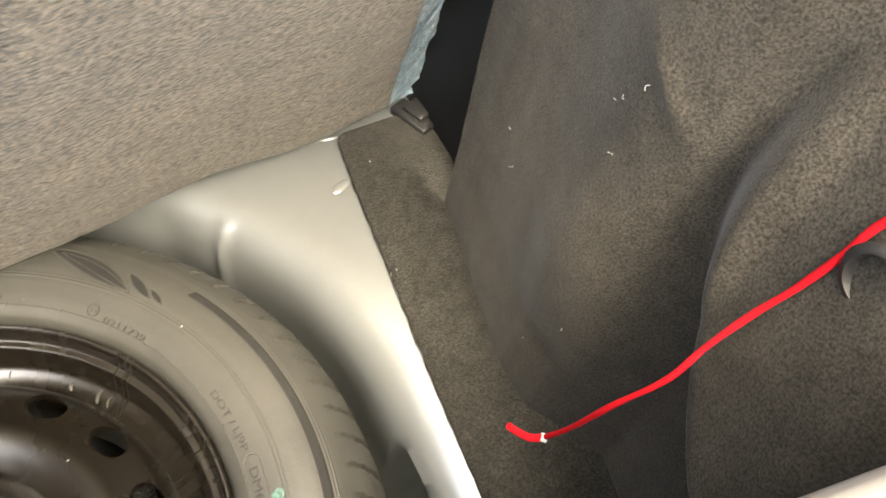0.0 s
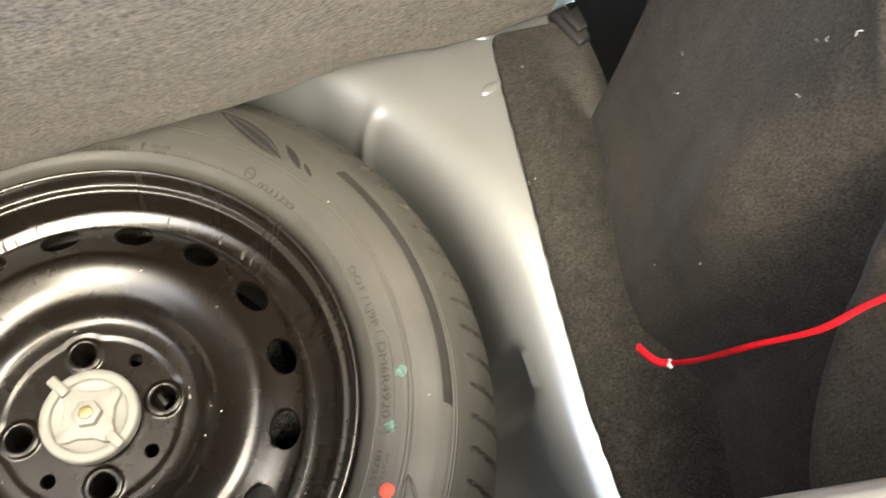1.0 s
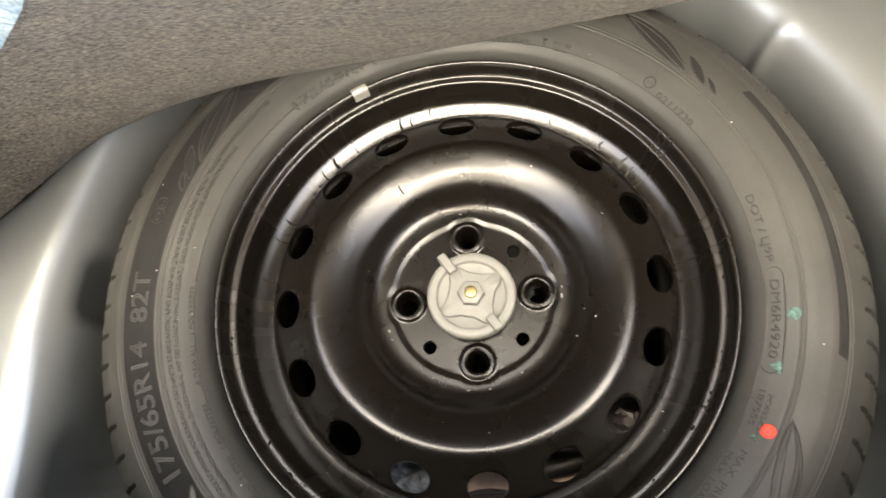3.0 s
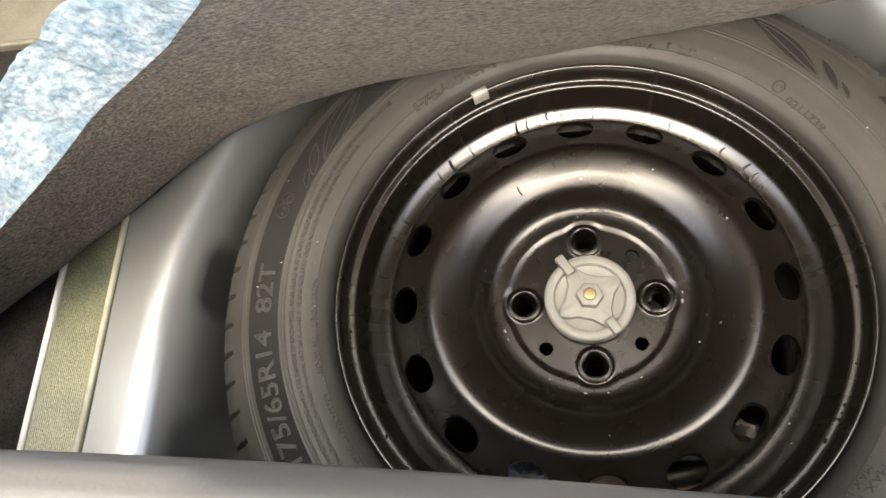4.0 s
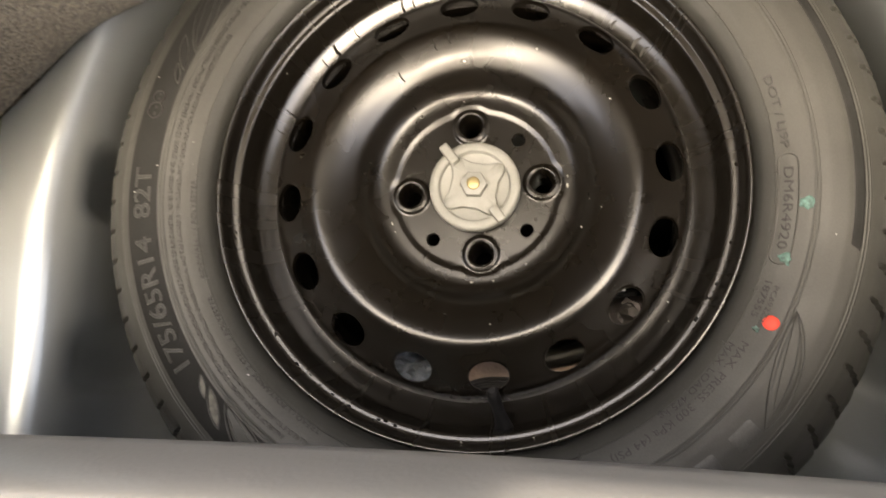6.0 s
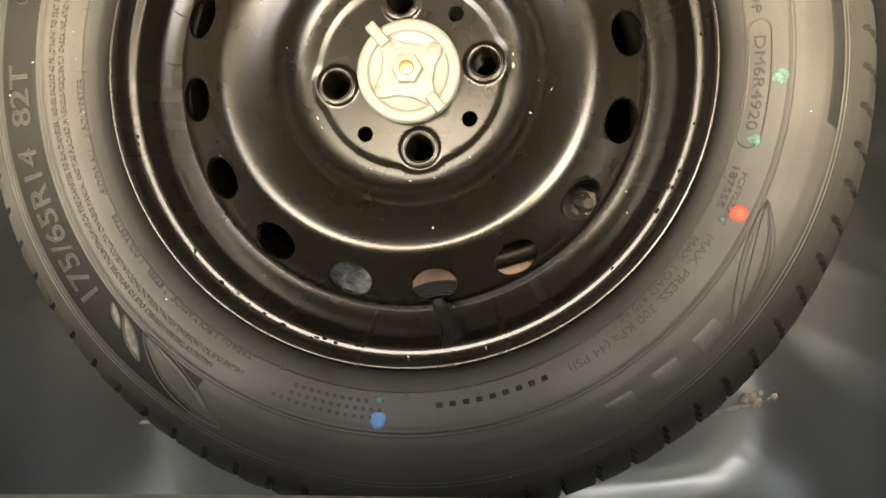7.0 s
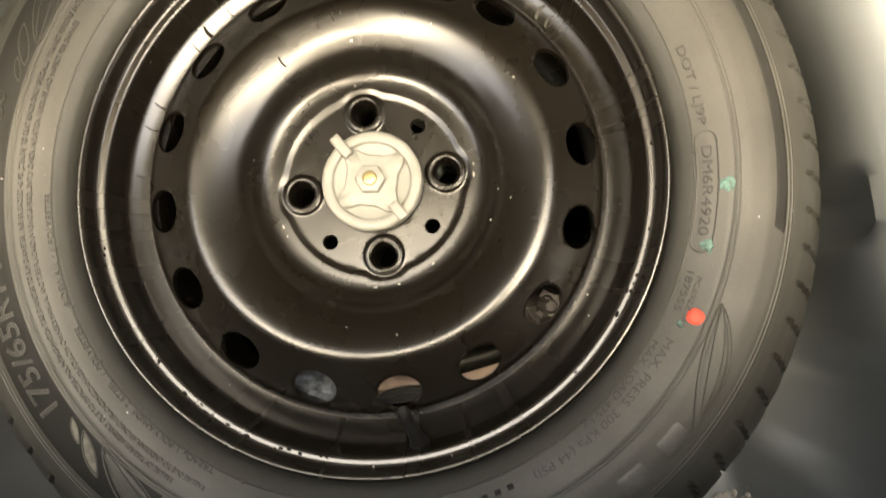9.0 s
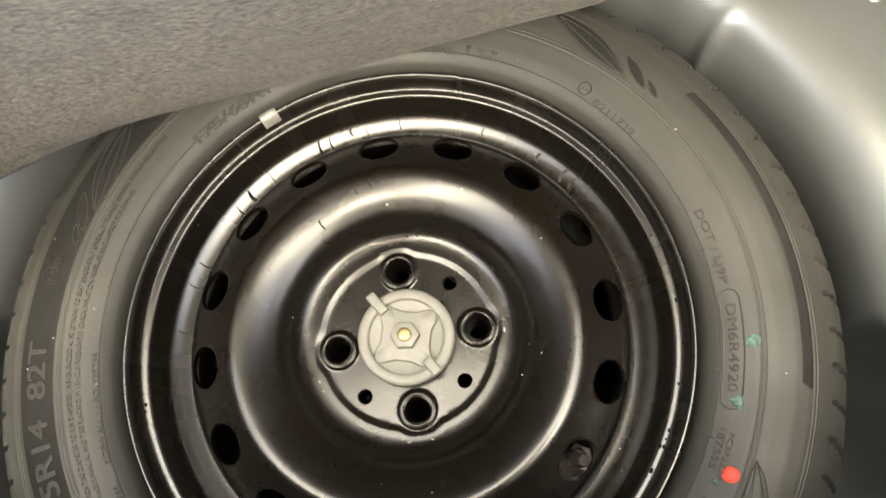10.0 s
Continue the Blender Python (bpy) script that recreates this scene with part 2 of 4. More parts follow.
bm = bmesh.new()
rows, SEG = [], 720
steps = [("far", DECK), (0.075, DECK), (0.045, DECK), (0.030, DECK - 0.0004), (0.018, DECK - 0.003), (0.008, DECK - 0.008), (0.0, DECK - 0.0155), (-0.0055, DECK - 0.025),
         (-0.0085, DECK - 0.038), (-0.0100, DECK - 0.055), (-0.0115, DECK - 0.085), (-0.0145, 0.066), (-0.021, 0.050), (-0.027, 0.035), (-0.034, 0.022), (-0.042, 0.010)] + [(-0.05 - 0.006 * k, 0.0015 - 0.0025 * min(1, k / 3)) for k in range(25)]
for step, z in steps:
    row, level = [], z
    for k in range(SEG):
        z = level
        a = 2 * math.pi * k / SEG
        c, s = math.cos(a), math.sin(a)
        if step == "far":
            r = min(0.62 / max(abs(c), 1e-6), (0.95 if s > 0 else 0.52) / max(abs(s), 1e-6))
        else:
            inner = max(0.0, min(1.0, (DECK - 0.007 - z) / 0.020)) * max(0.0, min(1.0, (z - 0.01) / 0.03))
            bowl = max(0.0, min(1.0, (well_radius(a) - 0.340) / 0.03))
            r = well_radius(a) + (step * (1 - 0.42 * step_left(c) - 0.22 * step_left(-c)) if step > 0 else step) + well_wall(a)[0] * inner + well_wall(a)[1] * max(0.0, min(1.0, (DECK - 0.024 - z) / 0.030)) * max(0.0, min(1.0, (z - 0.01) / 0.03)) - 0.055 * bowl * max(0.0, 1 - z / 0.115) ** 2
        y = r * s
        if z < 0.02 and step != "far":
            z += (0.0006 * math.sin(y * 520 + 5 * noise.noise((c * 3, y * 5, 1.0))) * (0.6 + noise.noise((r * c * 9, y * 6, 4.0))) + 0.0007 * noise.noise((r * c * 14, y * 30, 2.0))) * max(0.0, min(1.0, (-0.16 - y) / 0.06))
        row.append((r * c + SKEW * y * (0.6 if r > 0.2 else r * 3), y, z))
    rows.append(row)
vs = grid(bm, rows, True)
bm.faces.new(vs[-1])
floor_pan = solid("floor", bm, M_PAINT, "silver painted boot floor pan with a deep round spare wheel well", "floor", "structure")

# weld dimples and pips on the pan
bm = bmesh.new()
for x, y, r in ((0.352, 0.152, 0.0040), (0.30, 0.236, 0.003), (0.325, 0.215, 0.003), (0.343, 0.075, 0.0025), (0.340, 0.10, 0.002), (0.362, 0.238, 0.0035), (-0.352, 0.04, 0.003), (0.357, 0.105, 0.003)):
    q = bmesh.ops.create_uvsphere(bm, u_segments=14, v_segments=8, radius=r)
    bmesh.ops.transform(bm, matrix=Matrix.Translation((x, y, DECK - 0.0004)) @ Matrix.Diagonal((1, 1, 0.13, 1)), verts=q["verts"])
for x, y, turn in ((0.381, 0.2365, 78), (0.3665, 0.179, -66)):
    q = bmesh.ops.create_uvsphere(bm, u_segments=18, v_segments=10, radius=0.009)
    bmesh.ops.transform(bm, matrix=pose(x, y, DECK - 0.0004, 0, 0, turn) @ Matrix.Diagonal((0.55, 1.2, 0.24, 1)), verts=q["verts"])
part("weld_pips", bm, M_PAINT, floor_pan)

# sealant bead and scratches low in the well
bm = bmesh.new()
random.seed(3)
for k in range(26):
    q = bmesh.ops.create_icosphere(bm, subdivisions=1, radius=random.uniform(0.0015, 0.0042))
    bmesh.ops.transform(bm, matrix=pose(0.236 + random.gauss(0, 0.011), -0.262 + random.gauss(0, 0.004), 0.007 + random.uniform(0, 0.003), 0, 0, random.uniform(0, 90)) @ Matrix.Diagonal((1.4, 1, 0.7, 1)), verts=q["verts"])
part("sealant_blob", bm, M_SEAL, floor_pan, "lumpy blob of seam sealant")
for line in (((0.16, -0.275, 0.006), (0.20, -0.268, 0.0062), (0.228, -0.264, 0.008)), ((-0.285, -0.225, 0.012), (-0.26, -0.226, 0.008), (-0.235, -0.222, 0.007)), ((0.275, -0.305, 0.010), (0.30, -0.312, 0.014), (0.32, -0.315, 0.02))):
    bm = bmesh.new()
    tube(bm, spline(line, 14), 0.0016, 6)
    part("sealant_bead", bm, M_SEAL, floor_pan)

# ---- the rear sill and the panel below it ----
bm = bmesh.new()
prof = [(-0.375, -0.004), (-0.38, 0.30), (-0.36, 0.42), (-0.26, 0.475), (-0.20, 0.482), (-0.172, 0.484), (-0.164, 0.490), (-0.1625, 0.499), (-0.166, 0.508), (-0.175, 0.5155), (-0.19, 0.5185), (-0.205, 0.519),
        (-0.213, 0.5175), (-0.222, 0.512), (-0.235, 0.5105), (-0.30, 0.510), (-0.42, 0.505), (-0.50, 0.49), (-0.53, 0.45), (-0.54, 0.2), (-0.54, -0.2)]
rows = []


def step(v):
    v = max(0.0, min(1.0, v))
    return v * v * (3 - 2 * v)


def sill_raise(x, y):
    """A low raised pad with rounded ends, pressed into the top of the sill."""
    return 0.0060 * step((x + 0.118) / 0.014) * step((0.040 - x) / 0.014) * step((-0.1655 - y) / 0.006) * step((y + 0.34) / 0.02)


fine_prof = prof[:4]
for (y0, z0), (y1, z1) in zip(prof[3:], prof[4:]):
    fine_prof += [(y0 + (y1 - y0) * f, z0 + (z1 - z0) * f) for f in (0.33, 0.67, 1.0)]
for x in np.linspace(-0.62, 0.62, 240):
    rows.append([(x, y - 0.0001 - 0.1066 * x - 0.124 * x * x, z + (sill_raise(x, y) if z > 0.505 else 0.0)) for y, z in fine_prof])
inner = [r[:4] for r in rows]
rows = [r[3:] for r in rows]
panel = bmesh.new()
grid(panel, inner)
solid("wall_rear_panel", panel, M_PAINT, "silver painted inner rear panel below the sill", "panel", "structure", sharp=80)
grid(bm, rows)
solid("wall_rear_sill", bm, M_SILL, "silver-grey painted rear loading sill with a rounded inner lip", "sill", "structure", sharp=80)

# ---- the side trims ----
FOOT = [(-0.46, 0.40), (-0.20, 0.405), (-0.155, 0.418), (-0.125, 0.426), (-0.09, 0.411), (-0.068, 0.398), (-0.03, 0.399), (0.006, 0.409), (0.062, 0.425), (0.098, 0.433), (0.112, 0.437), (0.130, 0.441), (0.20, 0.450), (0.6, 0.50)]


def trim_x(y, z):
    """Face of the moulded side trim."""
    x = ramp_at(FOOT, y) + 0.10 * (z - 0.18)
    d = math.hypot(y + 0.25, z - 0.455)
    k = max(0.0, min(1.0, (0.168 - d) / 0.028))
    x -= (0.023 + 0.18 * max(-0.05, min(0.2, 0.47 - z))) * k * k * (3 - 2 * k)
    d = math.hypot((y + 0.036) / 0.034, (z - 0.312) / 0.055)
    k = max(0.0, min(1.0, (1.45 - d) / 1.35))
    x -= 0.0065 * k * k * (3 - 2 * k)
    x -= 0.0065 * math.exp(-((y + 0.018) / 0.040) ** 2 - ((z - 0.475) / 0.045) ** 2)
    x -= 0.0035 * math.exp(-((z - 0.455 - 0.9 * (y + 0.045)) / 0.007) ** 2 - ((y + 0.042) / 0.018) ** 2)
    x += 0.010 * math.exp(-((y + 0.080) / 0.020) ** 2 - ((z - 0.43) / 0.10) ** 2)
    x += 0.003 * math.exp(-((z - 0.230) / 0.026) ** 2) * max(0.0, min(1.0, (y + 0.10) / 0.04)) * max(0.0, min(1.0, (0.115 - y) / 0.04))
    x += 0.002 * noise.noise((y * 18, z * 18, 3.0))
    return x


def trim(sign):
    bm = bmesh.new()
    rows = []
    for y in np.linspace(-0.46, 0.125 if sign > 0 else 0.60, 180):
        row = []
        for z in [0.1690] + list(np.linspace(0.1715, min(0.80, 0.56 + 0.68 * (y + 0.28)), 110)):
            # the front edge leans forward as it rises
            q = y + (0.08 * (z - 0.2) * max(0.0, 1 - (0.125 - y) / 0.08) if sign > 0 else 0.0)
            row.append((sign * trim_x(q, z), q, z))
        rows.append(row)
    grid(bm, rows)
    return bm


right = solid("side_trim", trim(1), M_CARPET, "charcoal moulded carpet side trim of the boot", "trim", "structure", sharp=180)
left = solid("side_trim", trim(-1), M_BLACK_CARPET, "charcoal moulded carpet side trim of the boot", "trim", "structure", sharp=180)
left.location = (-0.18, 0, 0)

# round hole in the trim, from which the cord hangs
HOLE = Vector((trim_x(-0.166, 0.466) - 0.001, -0.166, 0.466))
bm = bmesh.new()
rows = []
for r, d in ((0.017, 0.001), (0.0155, -0.0015), (0.0135, -0.002), (0.012, 0.001), (0.010, 0.006)):
    rows.append([HOLE + Vector((d, r * math.cos(a), r * math.sin(a))) for a in (2 * math.pi * k / 32 for k in range(32))])
vs = grid(bm, rows, True)
bm.faces.new(vs[-1])
part("grommet", bm, M_DARK, right, "black round grommet")

# carpet tongue lying on the pan beside the well
EDGE = [(-0.44, 0.292), (-0.198, 0.329), (-0.107, 0.334), (-0.02, 0.346), (0.065, 0.3595), (0.174, 0.376), (0.226, 0.3855)]
bm = bmesh.new()
ys = list(np.linspace(-0.44, 0.222, 90)) + [0.2265, 0.2295, 0.2315]
rows = []
for k, y in enumerate(ys):
    x0 = ramp_at(EDGE, y) + 0.0012 * noise.noise((y * 90, 0, 0)) + (0, 0.0008, 0.003, 0.007)[max(0, k - len(ys) + 4)]
    top = DECK + 0.0045 + 0.0006 * noise.noise((y * 30, 1, 0))
    rows.append([(x0 + 0.0015, y, DECK + 0.0005), (x0, y, DECK + 0.002), (x0 + 0.001, y, top - 0.0005), (x0 + 0.004, y, top)] + [(x0 + 0.004 + (0.50 - x0) * f, y, top + 0.001 * f) for f in np.linspace(0.05, 1, 12)])
grid(bm, rows)
tongue = thing("carpet_tongue", "charcoal carpet edge lying on the silver boot floor", "carpet", (0, 0, 0))
part("carpet_sheet", bm, M_TONGUE, tongue, sharp=180)
bm = bmesh.new()
tube(bm, [(ramp_at(EDGE, y) + 0.0012 * noise.noise((y * 90, 0, 0)) + 0.0012, y, DECK + 0.0024 + 0.0006 * noise.noise((y * 60, 3, 0))) for y in np.linspace(-0.44, 0.222, 120)], lambda t: 0.0016 + 0.0004 * noise.noise((t * 70, 0, 5)), 6)
part("cut_edge", bm, M_BLACK_CARPET, tongue, "dark frayed cut edge")

# ---- ribbed tape along the other side of the well, with its pale edge and the carpet beyond ----
tape = thing("sealing_tape", "olive ribbed tape stuck along the silver boot floor", "tape", (0, 0, DECK))
bm = bmesh.new()
rows = []
ribs = 24
for y in np.linspace(-0.45, 0.30, 40):
    x0 = -0.3715 + SKEW * 0.75 * y
    row = [(x0 + 0.001, y, 0.0003), (x0, y, 0.0022), (x0 - 0.003, y, 0.0026), (x0 - 0.004, y, 0.0014)]
    for i in range(ribs):
        for f, h in ((0.0, 0.0009), (0.25, 0.0011), (0.5, 0.0021), (0.75, 0.0011)):
            row.append((x0 - 0.0045 - (i + f) * 0.0415 / ribs, y, h))
    row += [(x0 - 0.0465, y, 0.0012), (x0 - 0.048, y, 0.0003)]
    rows.append(row)
grid(bm, rows)
part("ribbed_band", bm, M_STRIP, tape, sharp=180)
bm = bmesh.new()
tube(bm, [(-0.3715 - 0.0485 + SKEW * 0.75 * y, y, 0.002) for y in np.linspace(-0.45, 0.30, 30)], 0.0028, 8)
part("edge_piping", bm, M_TRIM_EDGE, tape, "pale grey piped edge")
bm = bmesh.new()
tube(bm, [(-0.3715 - 0.0018 + SKEW * 0.75 * y, y, 0.0022) for y in np.linspace(-0.45, 0.30, 30)], 0.0024, 8)
part("edge_bead", bm, material("pale_olive_edge", (0.46, 0.46, 0.36), 0.4, vary=0.35, scale=60, bump=0.3, bump_scale=300), tape, "pale olive rolled edge")

bm = bmesh.new()
rows = []
for y in np.linspace(-0.45, 0.268, 50):
    x0 = -0.424 + SKEW * 0.75 * y
    rows.append([(x0, y, DECK + 0.0005), (x0 - 0.001, y, DECK + 0.003)] + [(x0 - 0.004 - 0.16 * f, y, DECK + 0.004 + 0.001 * noise.noise((y * 30, f * 6, 2))) for f in np.linspace(0, 1, 10)])
grid(bm, rows)
tongue = thing("carpet_tongue", "black carpet edge beside the ribbed tape", "carpet", (0, 0, 0))
part("carpet_sheet", bm, M_BLACK_CARPET, tongue, sharp=180)
bm = bmesh.new()
tube(bm, [(-0.4245 + SKEW * 0.75 * y, y, DECK + 0.0022) for y in np.linspace(-0.45, 0.268, 90)], lambda t: 0.0015 + 0.0004 * noise.noise((t * 60, 0, 7)), 6)
part("cut_edge", bm, M_BLACK_CARPET, tongue)
bm = bmesh.new()
box(bm, -0.625, -0.425, 0.272, 0.60, DECK + 0.0005, DECK + 0.008, 0.003)
box(bm, -0.625, -0.425, 0.2685, 0.2745, DECK + 0.0005, DECK + 0.0115, 0.002)
solid("trim_ledge", bm, material("olive_grey_plastic", (0.105, 0.102, 0.082), 0.5, vary=0.2, scale=40, fine=0.15, fine_scale=600, bump=0.2, bump_scale=500), "olive-grey plastic ledge with a raised lip beside the carpet", "ledge", "structure")


# ---- the spare wheel ----
SIDE = [(0.1900, 0.1550), (0.1912, 0.1625), (0.1935, 0.1690), (0.199, 0.1736), (0.208, 0.1770), (0.220, 0.1797), (0.232, 0.1806), (0.243, 0.1798), (0.252, 0.1776), (0.2595, 0.1741), (0.267, 0.1690), (0.274, 0.1620), (0.280, 0.1535), (0.2860, 0.1425), (0.2905, 0.1300)]


def side_z(r):
    return ramp_at(SIDE, r)


wheel = thing("spare_wheel", "black steel spare wheel with a dusty tyre in a well", "wheel")

RIDGES = ((0.2003, 0.0005, 0.0007), (0.2232, 0.0006, 0.0008), (0.2256, 0.0003, 0.0006), (0.2548, 0.0004, 0.0007), (0.2570, 0.0004, 0.0007))
prof = []
rs = sorted(set(list(np.linspace(0.1900, 0.286, 62)) + [c + k * w for c, h, w in RIDGES for k in (-1.6, -0.8, 0, 0.8, 1.6)]))
for r in rs:
    z = side_z(r)
    for c, h, w in RIDGES:
        if abs(r - c) < w:
            z += h * (1 - (abs(r - c) / w) ** 2)
    prof.append((r, z))
prof += [(0.2905, 0.1300), (0.2930, 0.1190), (0.2946, 0.1085), (0.2948, 0.1060), (0.2900, 0.1050), (0.2900, 0.0990), (0.2953, 0.0980), (0.2956, 0.0800), (0.2870, 0.0790), (0.2870, 0.0730), (0.2922, 0.0720), (0.289, 0.050), (0.281, 0.028), (0.262, 0.006), (0.240, 0.0), (0.215, 0.003), (0.193, 0.012), (0.1895, 0.018)]
SEG = 1200
bm = bmesh.new()
rows = []
for r, z in prof:
    row = []
    for k in range(SEG):
        a = 2 * math.pi * k / SEG
        rr, zz = r, z
        # slanted shoulder notches, open to the tread
        lag = int((r - 0.268) * 160) if r > 0.268 else 0
        if 0.2665 < r and 0.045 < z < 0.172 and (k + lag) % 16 in (0, 1):
            cut = min(1.0, (r - 0.2665) / 0.006)
            rr -= 0.0042 * cut if z < 0.15 else 0.0022 * cut
            zz -= 0.0034 * cut if z > 0.12 else 0
        if r > 0.27:
            rr += 0.0006 * noise.noise((math.cos(a) * 30, math.sin(a) * 30, z * 60))
        row.append((rr * math.cos(a), rr * math.sin(a), zz))
    rows.append(row)
grid(bm, rows, True)
tyre = part("tyre", bm, M_RUBBER, wheel, "dusty black rubber tyre with moulded lettering", sharp=40)


def draped(name, outline, mat, lift=0.0005, rings=6, label="", parent=None):
    """A thin moulded pad on the sidewall. The outline is in (radius, degrees) round its own middle."""
    bm = bmesh.new()
    rc = sum(p[0] for p in outline) / len(outline)
    ac = sum(p[1] for p in outline) / len(outline)
    rows = []
    for k in range(rings + 1):
        f = k / rings
        row = []
        for r, a in outline:
            q, b = rc + (r - rc) * f, radians(ac + (a - ac) * f)
            z = side_z(q) + (lift if k < rings else -0.0006)
            row.append((q * math.cos(b), q * math.sin(b), z))
        rows.append(row)
    vs = [[bm.verts.new(p) for p in row] for row in rows[1:]]
    mid = bm.verts.new((rc * math.cos(radians(ac)), rc * math.sin(radians(ac)), side_z(rc) + lift))
    n = len(outline)
    for i in range(n):
        bm.faces.new((mid, vs[0][i], vs[0][(i + 1) % n]))
        for a, b in zip(vs, vs[1:]):
            bm.faces.new((a[i], a[(i + 1) % n], b[(i + 1) % n], b[i]))
    return part(name, bm, mat, parent or tyre, label)


def leaf(r0, a0, r1, a1, width, n=22):
    """Outline of a pointed leaf from one polar point to another."""
    left_side, right_side = [], []
    for k in range(n):
        t = k / (n - 1)
        w = width * math.sin(math.pi * t) ** 0.8
        r, a = r0 + (r1 - r0) * t, a0 + (a1 - a0) * t
        dr, da = (r1 - r0), radians(a1 - a0) * r
        ln = math.hypot(dr, da)
        left_side.append((r - da / ln * w, a + math.degrees(dr / ln * w / r)))
        right_side.append((r + da / ln * w, a - math.degrees(dr / ln * w / r)))
    return left_side + right_side[-2:0:-1]


for turn, base, kind_of, small in ((1, 0, M_RUBBER_DARK, M_RUBBER_DARK), (-1, 9, M_RUBBER, M_RUBBER), (-1, 189, M_RUBBER_DARK, M_RUBBER_DARK), (1, -180, M_RUBBER, M_LEAF_SHEEN)):
    for r0, a0, r1, a1, w in [q for q in ((0.2490, 56.5, 0.2275, 39.0, 0.0075), (0.2430, 41.5, 0.2295, 35.2, 0.0032), (0.2370, 36.2, 0.2300, 32.5, 0.0019)) if base != 9 or q[4] > 0.005]:
        draped("leaf_relief", leaf(r0, turn * a0 + base, r1, turn * a1 + base, w), kind_of if w > 0.005 else small)
        rim_line = [Vector((r * math.cos(radians(a)), r * math.sin(radians(a)), side_z(r) + 0.0004)) for r, a in leaf(r0, turn * a0 + base, r1, turn * a1 + base, w * 1.12)]
        bm = bmesh.new()
        tube(bm, rim_line + rim_line[:1], 0.00045, 6)
        part("leaf_rim", bm, M_RUBBER, tyre)
        if w > 0.005:
            bm = bmesh.new()
            vein = [Vector((r * math.cos(radians(a)), r * math.sin(radians(a)), side_z(r) + 0.0007)) for r, a in leaf(r0 + (r1 - r0) * 0.12, turn * (a0 + (a1 - a0) * 0.12) + base, r1, turn * a1 + base, w * 0.45)]
            tube(bm, vein + vein[:1], 0.0004, 6)
            part("leaf_rim", bm, M_RUBBER, tyre)


def sector(name, r0, r1, a0, a1, mat, lift=0.0004, slant=0.0, parent=None):
    """A thin raised band of the sidewall between two radii and two angles."""
    bm = bmesh.new()
    n = max(6, int(abs(a1 - a0)))
    rows = []
    for k in range(n + 1):
        row = []
        for j in range(8):
            r = r0 + (r1 - r0) * j / 7
            b = radians(a0 + (a1 - a0) * k / n + slant * (j / 7 - 0.5) * (1 if k in (0, n) else 0))
            edge = j in (0, 7) or k in (0, n)
            row.append((r * math.cos(b), r * math.sin(b), side_z(r) + (-0.0005 if edge else lift)))
        rows.append(row)
    grid(bm, rows)
    return part(name, bm, mat, parent or tyre)


sector("shoulder_panel", 0.2460, 0.2540, -18.5, 30.5, M_RUBBER_DARK, slant=-2)
# dull letter zone, coloured darker still for the weak light on this side
sector("shoulder_panel", 0.2245, 0.2545, 98, 232, M_RUBBER_MID, 0.0002, slant=5)


def ribbed(r0, r1, a0, a1, pitch, mat, slant):
    """A panel of the sidewall with fine slanted ribs."""
    bm = bmesh.new()
    rows = []
    count = int(abs(a1 - a0) / pitch)
    for k in range(count * 2 + 1):
        row = []
        for j in range(9):
            r = r0 + (r1 - r0) * j / 8
            b = radians(a0 + (a1 - a0) * k / (count * 2) + slant * (j / 8 - 0.5))
            edge = j in (0, 8) or k in (0, count * 2)
            row.append((r * math.cos(b), r * math.sin(b), side_z(r) + (-0.0005 if edge else 0.0009 if k % 2 else 0.0001)))
        rows.append(row)
    grid(bm, rows)
    return part("hatched_panel", bm, mat, tyre, sharp=180)


ribbed(0.2265, 0.2520, 58, 96, 0.38, M_RUBBER, -7)
ribbed(0.2262, 0.2530, 104, 134, 0.38, M_RUBBER_DARK, 7)


def glyph_mesh(text, size, thick, hollow=0.0):
    """The mesh of a line of text; hollow draws its outlines alone, of that thickness."""
    c = bpy.data.curves.new("text", "FONT")
    c.body, c.size, c.resolution_u = text, size, 3
    c.align_x = "CENTER"
    if hollow:
        c.fill_mode, c.bevel_depth, c.bevel_resolution = "NONE", hollow, 1
    else:
        c.extrude = thick
    o = bpy.data.objects.new("text", c)
    scene.collection.objects.link(o)
    dg = bpy.context.evaluated_depsgraph_get()
    me = bpy.data.meshes.new_from_object(o.evaluated_get(dg))
    bpy.data.objects.remove(o)
    bpy.data.curves.remove(c)
    return me


def arc_text(text, r, first, last, size, mat=None, lift=0.0004, parent=None, name="lettering", inner=None, hollow=0.0):
    """Raised lettering round the sidewall, clockwise with its tops outward, from one angle to another."""
    me = glyph_mesh(text, size, 0.0003, hollow)
    height = inner or side_z
    xs = [v.co.x for v in me.vertices]
    lo, hi = min(xs), max(xs)
    for v in me.vertices:
        q = r + v.co.y
        a = radians(first + (last - first) * (v.co.x - lo) / (hi - lo))
        v.co = (q * math.cos(a), q * math.sin(a), height(q) + lift + v.co.z)
    me.materials.append(mat or M_LETTER)
    ob = new(name, me)
    ob.parent = parent or tyre
    return ob


